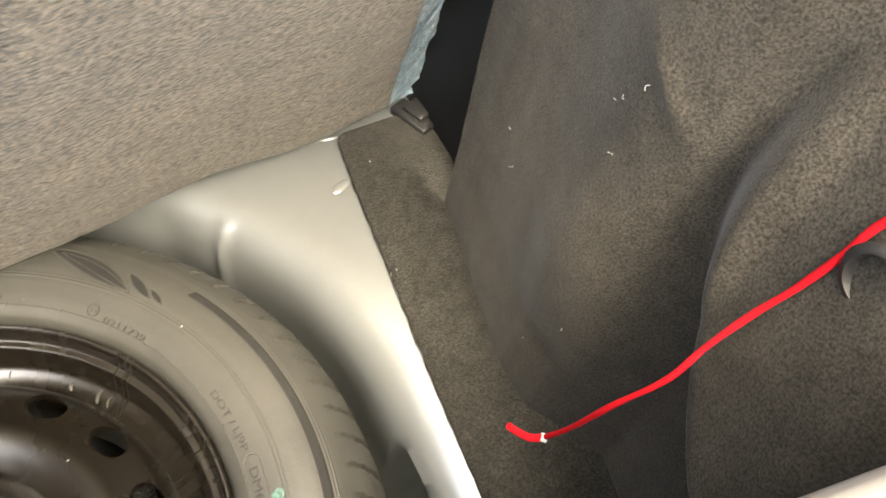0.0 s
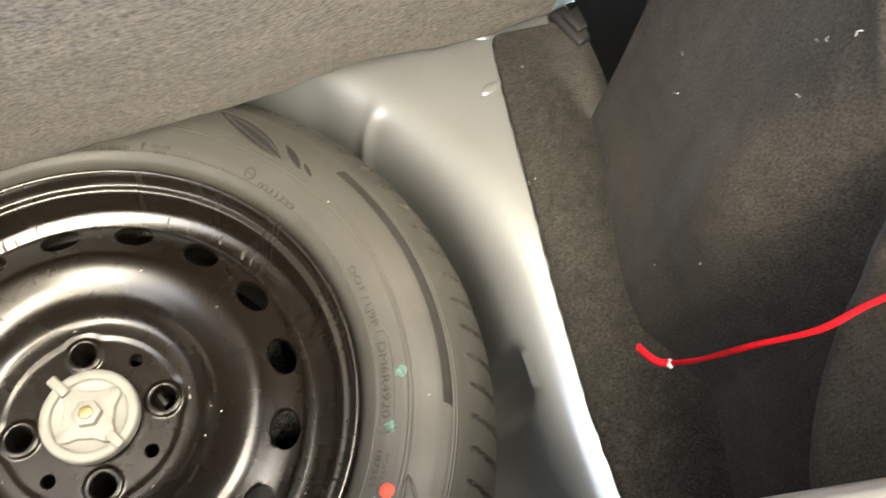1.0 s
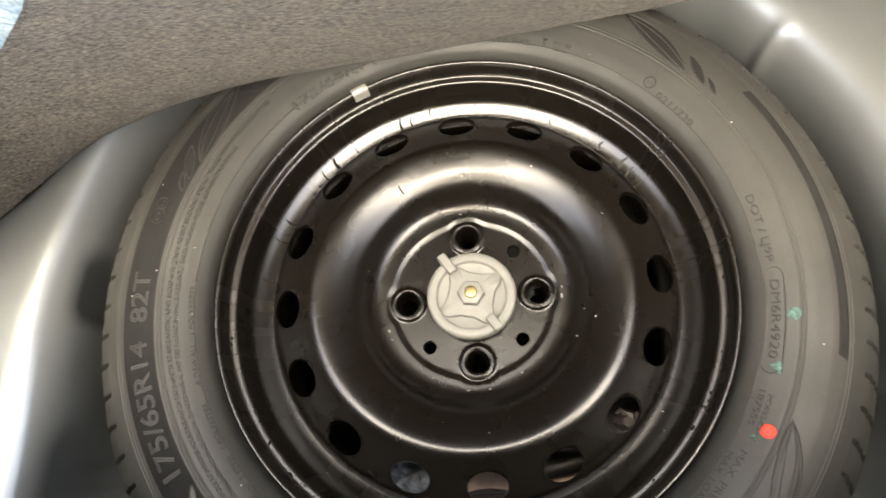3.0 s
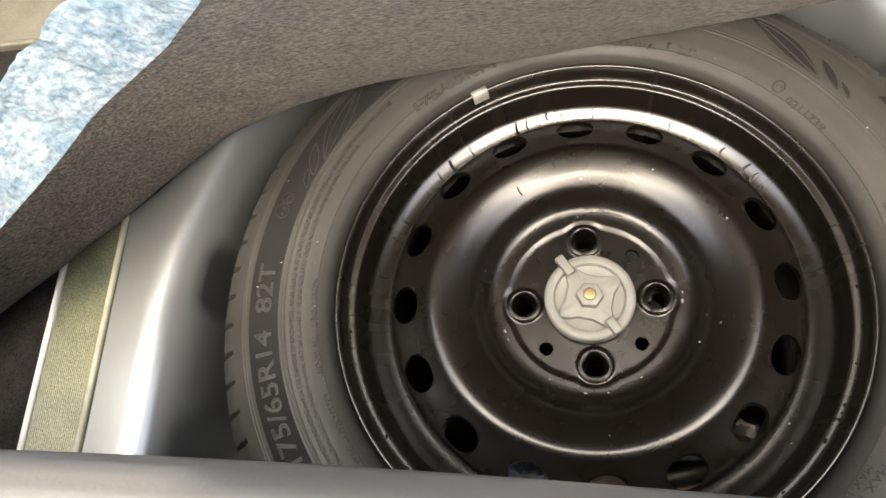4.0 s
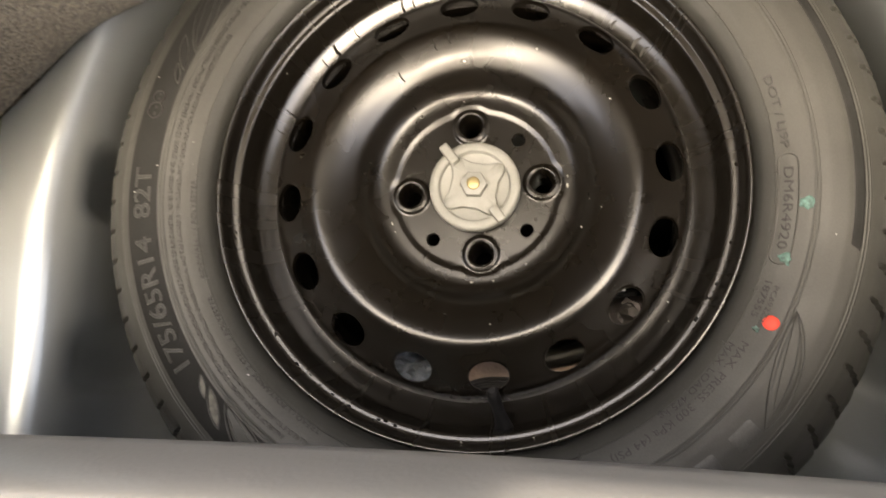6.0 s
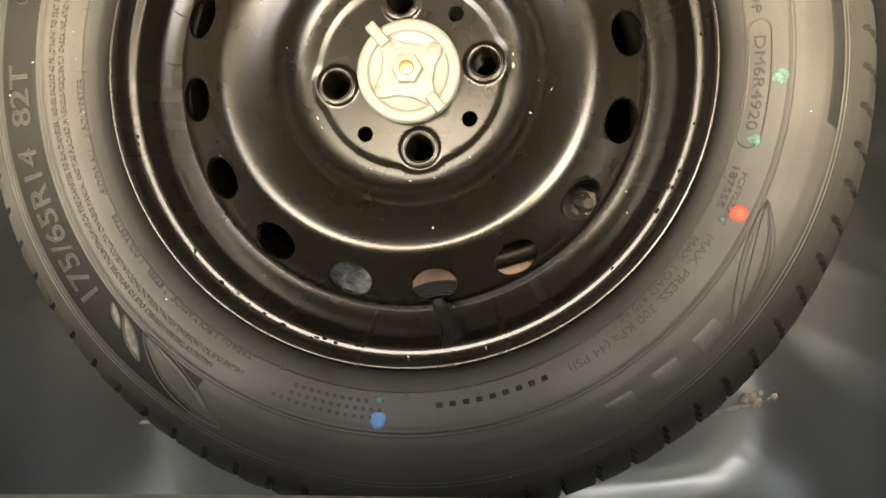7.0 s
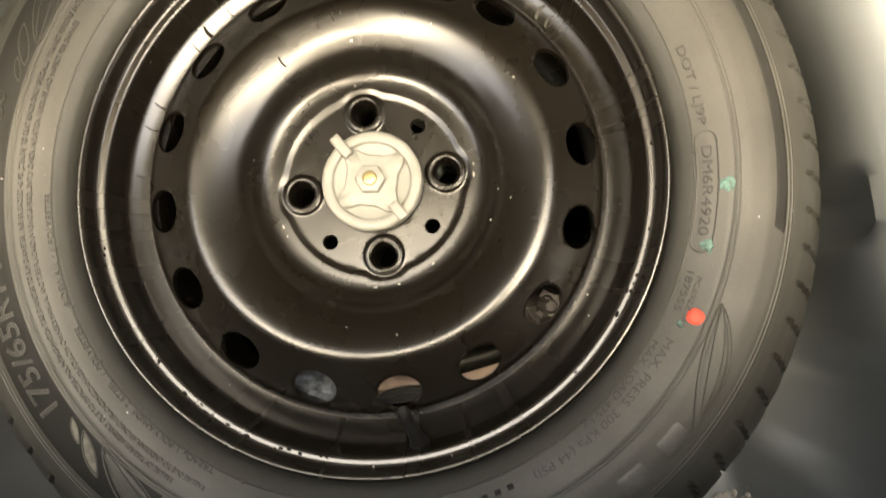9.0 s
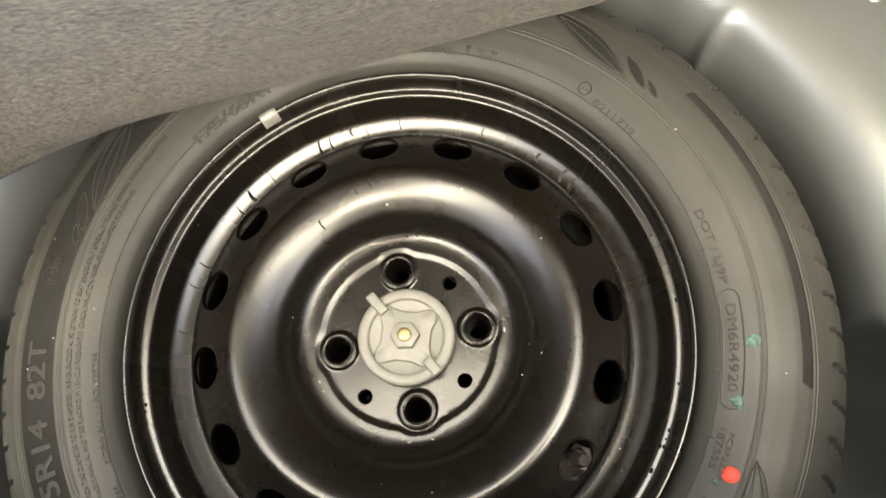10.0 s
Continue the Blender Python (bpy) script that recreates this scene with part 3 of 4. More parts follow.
M_DIM = material("dim_moulded_lettering", (0.021, 0.021, 0.020), 0.5, vary=0.4, scale=150, fine=0.3, fine_scale=900)
arc_text("175/65R14  82T", 0.2325, 209.8, 172.8, 0.0185, M_DIM, 0.0003)
arc_text("175/65R14  82T", 0.2325, 209.8, 172.8, 0.0185, M_RUBBER, 0.0006, hollow=0.00035)
arc_text("175/65R14 82T", 0.1980, 128.6, 97.0, 0.0092, lift=0.0003)
arc_text("175/65R14 82T", 0.1980, 128.6, 97.0, 0.0092, M_RUBBER, 0.0006, hollow=0.0003)
arc_text("TUBELESS", 0.1995, 92.5, 84.5, 0.0058)
arc_text("MADE IN BRAZIL", 0.1995, 82.0, 70.6, 0.0058)
arc_text("001169", 0.2040, 66.3, 62.3, 0.0042)
arc_text("2012", 0.1995, 65.8, 63.0, 0.0042)
arc_text("0211739", 0.2005, 40.8, 30.8, 0.0068)
arc_text("DOT / LJ9P", 0.2045, 12.0, -2.0, 0.0070)
arc_text("DM6R4920", 0.2047, -5.6, -20.6, 0.0082)
arc_text("PC692Z2A", 0.2098, -27.2, -35.2, 0.0045)
arc_text("187555", 0.2040, -26.8, -33.6, 0.0056)
arc_text("MAX. PRESS. 300 KPa (44 PSI)", 0.2072, -38.3, -69.0, 0.0068)
arc_text("MAX. LOAD 475 kg", 0.2012, -39.6, -58.0, 0.0058)
arc_text("FAILURE OF TIRE/RIM ASSEMBLY DUE TO IMPROPER MOUNTING-MATCH TIRE DIAMETER TO RIM DIAMETER | NEVER EXCEED 40 PSI (275KPA) TO SEAT BEADS-ONLY SPECIALLY TRAINED PERSONS SHOULD MOUNT TIRES", 0.2162, 231.0, 131.5, 0.0042)
arc_text("FAILURE DUE TO UNDERINFLATION/OVERLOADING/DAMAGE-FOLLOW OWNER'S MANUAL AND TIRE PLACARD IN VEHICLE-FREQUENTLY CHECK INFLATION PRESSURE AND INSPECT FOR DAMAGE.", 0.2108, 236.0, 143.2, 0.0042)
arc_text("SIDEWALL : 1 POLYESTER", 0.2005, 196.0, 175.0, 0.0046)
arc_text("TREAD : 1 POLYAMIDE  2 STEEL  1 POLYESTER", 0.2005, 236.0, 200.0, 0.0046)


def bars(mid, r, count, length, height, pitch, mat=M_LETTER):
    """Plain bars for writing that cannot be read."""
    for k in range(count):
        a = mid + (k - (count - 1) / 2) * pitch
        sector("writing_bar", r - height / 2, r + height / 2, a - length / 2, a + length / 2, mat, 0.0003)


for r, mid, count in ((0.2158, -110, 13), (0.2112, -108, 12), (0.2066, -109, 10)):
    bars(mid, r, count, 0.75, 0.0026, 1.35)
bars(4, 0.2500, 12, 1.2, 0.0032, 1.9, M_LETTER)
bars(-82, 0.2085, 9, 1.3, 0.0036, 2.2, M_RUBBER_MID)
for a in (-50, -57.5, -65):
    sector("logo_shape", 0.2360, 0.2500, a - 2.6, a + 2.6, M_LOGO, 0.0005)
for rc, ac, size in ((0.2065, 43.6, 0.0042), (0.2405, 162.2, 0.0060), (0.2405, 159.6, 0.0045)):
    cx, cy = rc * math.cos(radians(ac)), rc * math.sin(radians(ac))
    ring = [Vector((cx + size * math.cos(t), cy + size * math.sin(t), 0)) for t in np.linspace(0, 2 * math.pi, 25)]
    for p in ring:
        p.z = side_z(math.hypot(p.x, p.y)) + 0.0006
    bm = bmesh.new()
    tube(bm, ring, 0.0005, 6)
    part("approval_ring", bm, M_LETTER, tyre)
    bars(ac, rc, 2, 0.5 * size / 0.0045, 0.5 * size, 0.9 * size / 0.0045)
draped("maker_mark", [(0.2085, 69.0), (0.2085, 67.2), (0.2035, 68.1), (0.2005, 69.0), (0.2005, 67.4), (0.2035, 68.6)], M_LETTER, 0.0003, 2)


def capsule_frame(r, a0, a1, half, w=0.0006):
    bm = bmesh.new()
    ring = []
    n = 26
    for k in range(n + 1):
        ring.append((r + half, a0 + (a1 - a0) * k / n))
    for k in range(1, 9):
        t = math.pi / 2 - math.pi * k / 9
        ring.append((r + half * math.sin(t), a1 - math.degrees(half / r * math.cos(t))))
    for k in range(n + 1):
        ring.append((r - half, a1 + (a0 - a1) * k / n))
    for k in range(1, 9):
        t = math.pi / 2 + math.pi * k / 9
        ring.append((r - half * math.sin(math.pi / 2 - math.pi * k / 9), a0 + math.degrees(half / r * math.cos(math.pi / 2 - math.pi * k / 9))))
    pts = [Vector((q * math.cos(radians(a)), q * math.sin(radians(a)), side_z(q) + 0.0002)) for q, a in ring]
    pts.append(pts[0])
    tube(bm, pts, w, 6)
    return part("code_frame", bm, M_RUBBER, tyre)


capsule_frame(0.2076, -4.6, -21.8, 0.0058)

# ticks across the rim line, ring after ring
for k in range(32):
    a = k * 11.25 + 5
    bm = bmesh.new()
    for r0, r1 in ((0.1985, 0.2022),):
        tube(bm, [(r * math.cos(radians(a)), r * math.sin(radians(a)), side_z(r) + 0.0004) for r in (r0, (r0 + r1) / 2, r1)], 0.0005, 6)
    part("rim_tick", bm, M_RUBBER, tyre)

# crayon marks and balance dots
random.seed(5)


def dab(name, r, a, size, mat, label, ragged=0.12, tall=1.0):
    out = []
    for k in range(20):
        t = 2 * math.pi * k / 20
        s = size * (1 + 2.2 * ragged * noise.noise((1.4 * math.cos(t), 1.4 * math.sin(t), a)))
        out.append((r + s * tall * math.cos(t), a + math.degrees(s / r * math.sin(t))))
    return draped(name, out, mat, 0.0009, 3, label)


dab("red_dot", 0.2165, -33.4, 0.0058, M_RED, "bright red paint balance dot", 0.06)
dab("blue_dot", 0.2168, -100.6, 0.0056, M_BLUE, "blue paint balance dot", 0.08)
dab("green_mark", 0.2190, -12.0, 0.0048, M_GREEN, "smudged green crayon mark", 0.3, 1.1)
dab("green_mark", 0.2110, -22.2, 0.0044, M_GREEN, "smudged green crayon mark", 0.35, 1.2)
dab("green_mark", 0.2105, -35.4, 0.0024, M_GREEN, "smudged green crayon mark", 0.35)
dab("green_mark", 0.2050, -100.6, 0.0032, M_GREEN, "smudged green crayon mark", 0.35, 0.7)

# steel rim: a flange and barrel turned round, a pressed disc with openings
DISC = [(0.0, 0.1300), (0.030, 0.1305), (0.044, 0.1306), (0.0560, 0.1308), (0.0586, 0.1309), (0.0593, 0.1311), (0.0603, 0.1315), (0.0613, 0.1319), (0.0622, 0.1323), (0.0628, 0.13245), (0.0640, 0.1325), (0.0690, 0.1328), (0.0730, 0.1337), (0.0766, 0.1357), (0.0805, 0.1392), (0.0840, 0.1434), (0.0880, 0.1474), (0.0930, 0.1508), (0.0980, 0.1538), (0.1030, 0.1563), (0.1075, 0.1582), (0.1110, 0.1593), (0.1145, 0.1598), (0.1176, 0.1594), (0.1205, 0.1583), (0.1240, 0.1565), (0.131, 0.1533), (0.139, 0.1500), (0.1450, 0.1473), (0.1485, 0.1450), (0.1512, 0.1417), (0.1535, 0.1365)]


def smooth_table(table, x):
    """Monotone-ish cubic through a table."""
    xs = [a for a, _ in table]
    i = max(0, min(len(xs) - 2, int(np.searchsorted(xs, x)) - 1))
    x0, y0 = table[i]
    x1, y1 = table[i + 1]
    s = (y1 - y0) / (x1 - x0)
    sl = (y1 - table[i - 1][1]) / (x1 - table[i - 1][0]) if i > 0 else s
    sr = (table[i + 2][1] - y0) / (table[i + 2][0] - x0) if i + 2 < len(table) else s
    h = x1 - x0
    t = max(0.0, min(1.0, (x - x0) / h))
    return (2 * t ** 3 - 3 * t ** 2 + 1) * y0 + (t ** 3 - 2 * t ** 2 + t) * h * sl + (-2 * t ** 3 + 3 * t ** 2) * y1 + (t ** 3 - t ** 2) * h * sr


def disc_z(r):
    return smooth_table(DISC, r)


bm = bmesh.new()
lathe(bm, [(0.1545, 0.1190), (0.1568, 0.1195), (0.1600, 0.1206), (0.1625, 0.1221), (0.1650, 0.1237), (0.1675, 0.1253), (0.1700, 0.1269), (0.1718, 0.1283), (0.1727, 0.1294), (0.1734, 0.1315), (0.1741, 0.1355), (0.1750, 0.1405), (0.1760, 0.1450), (0.1765, 0.1482), (0.1769, 0.1500), (0.1777, 0.1509), (0.1790, 0.1512),
           (0.1805, 0.1514), (0.1820, 0.1517), (0.1829, 0.1525), (0.1836, 0.1548), (0.1842, 0.1580), (0.1847, 0.1608), (0.1853, 0.1634), (0.1862, 0.1652), (0.1874, 0.1660), (0.1885, 0.1654), (0.1895, 0.1637), (0.1900, 0.1610), (0.1903, 0.1500)], 320)
rim = part("rim", bm, M_RIM, wheel, "glossy black enamelled steel wheel rim", sharp=180)
bm = bmesh.new()
lathe(bm, [(0.1545, 0.1195), (0.1510, 0.1100), (0.1490, 0.080), (0.1550, 0.050), (0.170, 0.035), (0.180, 0.030), (0.188, 0.012), (0.1915, 0.014)], 128)
part("barrel", bm, M_BLACK, rim)


def hole_cell(bm, a0, a1, r0, r1, rc, ac, ra, rr, height, lip, n=24, loops=4):
    """One sector of a pressed ring with an oval opening; the cell's edges match its neighbours'."""
    edge = []
    for k in range(n):
        edge.append((r0, a0 + (a1 - a0) * k / n))
    for k in range(n // 2):
        edge.append((r0 + (r1 - r0) * k / (n // 2), a1))
    for k in range(n):
        edge.append((r1, a1 + (a0 - a1) * k / n))
    for k in range(n // 2):
        edge.append((r1 + (r0 - r1) * k / (n // 2), a0))
    oval = []
    for r, a in edge:
        t = math.atan2((r - rc) / rr * 1.0, radians(a - ac) * rc / ra)
        oval.append((rc + rr * math.sin(t), ac + math.degrees(ra * math.cos(t) / rc)))
    rows = []
    for f in [k / loops for k in range(loops + 1)]:
        g = f ** 0.8
        row = []
        for (r, a), (q, b) in zip(edge, oval):
            x, w = r + (q - r) * g, radians(a + (b - a) * g)
            row.append((x * math.cos(w), x * math.sin(w), height(x, math.degrees(w))))
        rows.append(row)
    c = Vector((rc * math.cos(radians(ac)), rc * math.sin(radians(ac)), 0))
    for shrink, drop in lip:
        row = []
        for p in rows[loops]:
            q = Vector((p[0], p[1], 0)) - c
            q = c + q * shrink
            row.append((q.x, q.y, p[2] - drop))
        rows.append(row)
    grid(bm, rows, True)


def hub_edge(a):
    """The wavy outline of the hub face: it swells at each bolt."""
    f = ((a + 45) % 90) - 45
    return 1.0 + 0.055 * math.exp(-(f / 11.0) ** 4)


def pressed(r, a):
    """Height of the disc: the ridge round the hub swells at each bolt, and each bolt sits on a low boss."""
    s = hub_edge(a)
    q = r if r > 0.074 else (r / s if r < 0.0655 else r / (s + (1 - s) * (r - 0.0655) / 0.0085))
    z = disc_z(q)
    f = (((a + 45) % 90) - 45)
    d = math.hypot(r * math.cos(radians(f)) - 0.049, r * math.sin(radians(f)))
    k = max(0.0, min(1.0, (0.0143 - d) / 0.0024))
    if r < 0.064:
        z = max(z, z + (0.1327 - z) * k * k * (3 - 2 * k))
    return z


bm = bmesh.new()
bolt_lip = [(0.96, 0.0012), (0.86, 0.004), (0.80, 0.006), (0.79, 0.010), (0.79, 0.035)]
for k in range(4):
    hole_cell(bm, k * 90 - 22.5, k * 90 + 22.5, 0.029, 0.0596, 0.049, k * 90, 0.0092, 0.0092, pressed, bolt_lip, n=32, loops=14)
for k in range(4):
    mid = k * 90 + 45
    if k == 1:
        rows = []
        for r in np.linspace(0.029, 0.0596, 17):
            rows.append([(r * math.cos(radians(a)), r * math.sin(radians(a)), pressed(r, a)) for a in np.linspace(mid - 22.5, mid + 22.5, 33)])
        grid(bm, rows)
    else:
        hole_cell(bm, mid - 22.5, mid + 22.5, 0.029, 0.0596, 0.0490, mid, 0.0052, 0.0052, pressed, [(0.95, 0.0008), (0.92, 0.004)], n=32, loops=10)
n = 256
rows = []
for r in list(np.linspace(0.0596, 0.082, 36)) + list(np.linspace(0.083, 0.124, 34)):
    rows.append([(r * math.cos(a), r * math.sin(a), pressed(r, math.degrees(a))) for a in (2 * math.pi * k / n for k in range(n))])
grid(bm, rows, True)
for k in range(16):
    a = k * 22.5
    hole_cell(bm, a - 11.25, a + 11.25, 0.124, 0.1535, 0.1381, a, 0.0147, 0.0102, lambda r, w: disc_z(r), [(0.985, 0.0006), (0.955, 0.0022), (0.95, 0.0050)], loops=6)
lathe(bm, [(0.1535, disc_z(0.1535)), (0.1548, 0.1320), (0.1558, 0.1265), (0.1562, 0.1180)], n)
lathe(bm, [(0.029, 0.1300), (0.0285, 0.120), (0.028, 0.100)], 64)
bmesh.ops.remove_doubles(bm, verts=bm.verts, dist=0.00012)
disc = part("disc", bm, M_BLACK, wheel, "glossy black pressed steel disc with sixteen oval openings", sharp=60)

# bright worn edge on the collars of the bolt holes
for k in range(4):
    bm = bmesh.new()
    c = Vector((0.049 * math.cos(radians(90 * k)), 0.049 * math.sin(radians(90 * k)), 0.1330))
    lp = [(0.0084, -0.0050), (0.0090, -0.0010), (0.0094, -0.0001), (0.0100, 0.0004), (0.0108, 0.0006), (0.0113, 0.0004), (0.0118, -0.0009)]
    rows = [[c + Vector((r * math.cos(t), r * math.sin(t), z)) for t in (2 * math.pi * j / 40 for j in range(40))] for r, z in lp]
    grid(bm, rows, True)
    part("bolt_seat", bm, M_BLACK, disc)
for a in (128, 134, 140):
    bm = bmesh.new()
    tube(bm, [(r * math.cos(radians(a)), r * math.sin(radians(a)), pressed(r, a) + 0.0002) for r in (0.0525, 0.0545, 0.0565)], 0.0006, 6)
    part("stamp", bm, M_BLACK, disc)
arc_text("9 G 27", 0.0755, -82, -94, 0.0035, M_BLACK, 0.0004, disc, "stamp", lambda q: disc_z(q))

# dried drips and stains on the enamel, chips at the hub's edge
RIM_LINE = [(0.1568, 0.1195), (0.1600, 0.1206), (0.1650, 0.1237), (0.1700, 0.1269), (0.1718, 0.1283), (0.1734, 0.1315), (0.1750, 0.1405), (0.1765, 0.1482), (0.1777, 0.1509), (0.1790, 0.1512), (0.1820, 0.1517), (0.1836, 0.1548), (0.1847, 0.1608), (0.1862, 0.1652), (0.1884, 0.1655)]
random.seed(8)
for a, r0, r1, w in ((118, 0.0945, 0.1015, 0.0013), (94, 0.106, 0.1115, 0.0009), (100, 0.104, 0.1105, 0.0007), (91, 0.1075, 0.112, 0.0006), (128, 0.1600, 0.1700, 0.0030), (133, 0.1600, 0.1690, 0.0012), (121, 0.1620, 0.1705, 0.0010), (106, 0.1600, 0.1705, 0.0024), (103, 0.1610, 0.1700, 0.0016),
                     (97, 0.1660, 0.1710, 0.0020), (93, 0.1650, 0.1700, 0.0012), (84, 0.1640, 0.1705, 0.0011), (62, 0.1640, 0.1700, 0.0012), (46, 0.1630, 0.1690, 0.0018), (38, 0.1610, 0.1700, 0.0022), (35, 0.1610, 0.1690, 0.0014), (150, 0.1600, 0.1690, 0.0012), (156, 0.1600, 0.1700, 0.0009), (168, 0.1610, 0.1690, 0.0008)):
    bm = bmesh.new()
    pts = []
    for f in np.linspace(0, 1, 6):
        r, b = r0 + (r1 - r0) * f, radians(a + 0.5 * math.sin(3 * f))
        pts.append((r * math.cos(b), r * math.sin(b), disc_z(r) if r < 0.15 else ramp_at(RIM_LINE, r)))
    tube(bm, pts, lambda t: w * (0.6 + 0.4 * math.sin(2.6 * t + 0.4)), 8, 0.05)
    part("drip_mark", bm, M_DULL, rim if r0 > 0.15 else disc)
for k in range(36):
    a, r = radians(random.choice((random.uniform(185, 255), random.uniform(185, 255), random.uniform(-60, 20)))), random.uniform(0.1785, 0.1825)
    bm = bmesh.new()
    q = bmesh.ops.create_uvsphere(bm, u_segments=10, v_segments=6, radius=random.uniform(0.0004, 0.0012))
    bmesh.ops.transform(bm, matrix=Matrix.Translation((r * math.cos(a), r * math.sin(a), ramp_at(RIM_LINE, r))) @ Matrix.Rotation(a, 4, "Z") @ Matrix.Diagonal((1, random.uniform(1.0, 2.2), 0.15, 1)), verts=q["verts"])
    part("stain", bm, M_PIT, rim)
for a, r, s in ((197, 0.0675, 0.0011), (203, 0.0680, 0.0007), (-4, 0.0672, 0.0015), (2, 0.0680, 0.0009), (-62, 0.0676, 0.0008), (-97, 0.0700, 0.0010), (-84, 0.0702, 0.0008), (-120, 0.0672, 0.0007), (93, 0.0695, 0.0007)):
    bm = bmesh.new()
    q = bmesh.ops.create_icosphere(bm, subdivisions=1, radius=s)
    bmesh.ops.transform(bm, matrix=Matrix.Translation((r * math.cos(radians(a)), r * math.sin(radians(a)), pressed(r, a) + 0.0001)) @ Matrix.Rotation(radians(a), 4, "Z") @ Matrix.Diagonal((0.7, 1.5, 0.35, 1)), verts=q["verts"])
    part("chip", bm, M_LEAD, disc)

# clip-on balance weight
bm = bmesh.new()
a0 = radians(113.4)
rows = []
for k in range(9):
    a = a0 + (k - 4) / 4 * 0.0066 / 0.189
    e = 1 if 0 < k < 8 else 0.6
    rows.append([(r * math.cos(a), r * math.sin(a), z) for r, z in ((0.1837, 0.1570), (0.1834, 0.1600 + 0.001 * e), (0.1836, 0.1645 + 0.0012 * e), (0.1856, 0.1668 + 0.0015 * e), (0.1885, 0.1672 + 0.0015 * e), (0.1900, 0.1664 + 0.0012 * e), (0.1908, 0.158))])
vs = grid(bm, rows)
bm.faces.new(vs[0])
bm.faces.new(vs[-1])
part("balance_weight", bm, M_LEAD, wheel, "small pale grey clip-on balance weight")

# rubber valve, leaning in from the rim
bm = bmesh.new()
tube(bm, spline([(0.0065, -0.1735, 0.134), (0.0062, -0.1690, 0.140), (0.0052, -0.1610, 0.152), (0.0042, -0.1535, 0.164)], 18), lambda t: 0.0068 - 0.0028 * min(1.0, t * 1.6), 16)
valve = part("valve_stem", bm, M_DARK, wheel, "black rubber tyre valve stem")
bm = bmesh.new()
tube(bm, spline([(0.0043, -0.1545, 0.1625), (0.0040, -0.1515, 0.1670), (0.0036, -0.1480, 0.1725)], 10), lambda t: 0.0046 - 0.0006 * t if t < 0.8 else 0.0046 - 0.0006 * t - 0.0085 * (t - 0.8), 16)
part("valve_cap", bm, M_DARK, valve, "small ribbed black valve cap")

# ---- hold-down clamp screwed over the hub ----
clamp = thing("wheel_clamp", "pale grey plastic wing clamp screwed over the wheel hub", "clamp", (0, 0, 0.1322))
bm = bmesh.new()
lathe(bm, [(0.0002, 0.0), (0.0328, 0.0), (0.0334, 0.0015), (0.0335, 0.0085), (0.0328, 0.0102), (0.0310, 0.0108), (0.0272, 0.0108), (0.0262, 0.0102), (0.0256, 0.0075), (0.0240, 0.0068), (0.012, 0.0068), (0.0002, 0.0068)], 96)
disc_part = part("clamp_disc", bm, M_CAP, clamp)
bm = bmesh.new()
# three-armed raised web
ring = []
for k in range(120):
    t = 2 * math.pi * k / 120
    lobe = 0.5 + 0.5 * math.cos(4 * (t - radians(30)))
    ring.append((0.0172 + 0.0090 * lobe ** 2.2, t))
rows = [[(r * s * math.cos(t), r * s * math.sin(t), z) for r, t in ring] for s, z in ((1.0, 0.0062), (1.0, 0.0098), (0.96, 0.0108), (0.5, 0.0112), (0.05, 0.0112))]
vs = grid(bm, rows, True)
bm.faces.new(vs[-1])
part("raised_web", bm, M_CAP, clamp)
for deg in (123, -57):
    bm = bmesh.new()
    box(bm, 0.0215, 0.0345 if deg < 0 else 0.0385, -0.0036, 0.0036, 0.0085, 0.0150, 0.0014)
    bmesh.ops.transform(bm, matrix=pose(0, 0, 0, 0, 0, deg), verts=bm.verts)
    part("finger_tab", bm, M_CAP, clamp)
bm = bmesh.new()
q = bmesh.ops.create_cone(bm, cap_ends=True, segments=6, radius1=0.0102, radius2=0.0098, depth=0.006)
bmesh.ops.transform(bm, matrix=pose(0, 0, 0.0135, 0, 0, 22), verts=bm.verts)
bmesh.ops.bevel(bm, geom=list(bm.edges), offset=0.0006, segments=2, affect="EDGES", profile=0.5)
part("hex_head", bm, M_CAP, clamp)
bm = bmesh.new()
lathe(bm, [(0.0048, 0.0160), (0.0048, 0.0172), (0.0042, 0.0178), (0.0030, 0.0180), (0.0002, 0.0180)], 24)
part("screw_end", bm, M_BRASS, clamp, "brass screw end")

# ---- black sheets added on the well's bottom, for the shade under the wheel ----
pad = thing("well_shade_sheet", "black sheet added on the well's bottom for the shade under the wheel", "pad", (0, 0, 0.0))
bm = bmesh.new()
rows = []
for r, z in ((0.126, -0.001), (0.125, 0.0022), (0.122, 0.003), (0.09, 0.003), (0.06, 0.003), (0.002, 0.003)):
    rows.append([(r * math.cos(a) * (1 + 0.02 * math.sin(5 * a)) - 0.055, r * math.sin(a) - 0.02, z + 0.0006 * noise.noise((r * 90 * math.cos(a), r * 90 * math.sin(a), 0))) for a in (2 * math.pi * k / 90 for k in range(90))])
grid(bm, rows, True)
part("pad_sheet", bm, M_WELL_SHADE, pad)
pad = thing("well_shade_sheet", "black sheet added on the well's bottom for the shade under the wheel", "pad", (0, 0, 0.0))
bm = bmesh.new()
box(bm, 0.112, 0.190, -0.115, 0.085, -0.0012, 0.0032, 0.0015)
part("pad_sheet", bm, M_WELL_SHADE, pad)

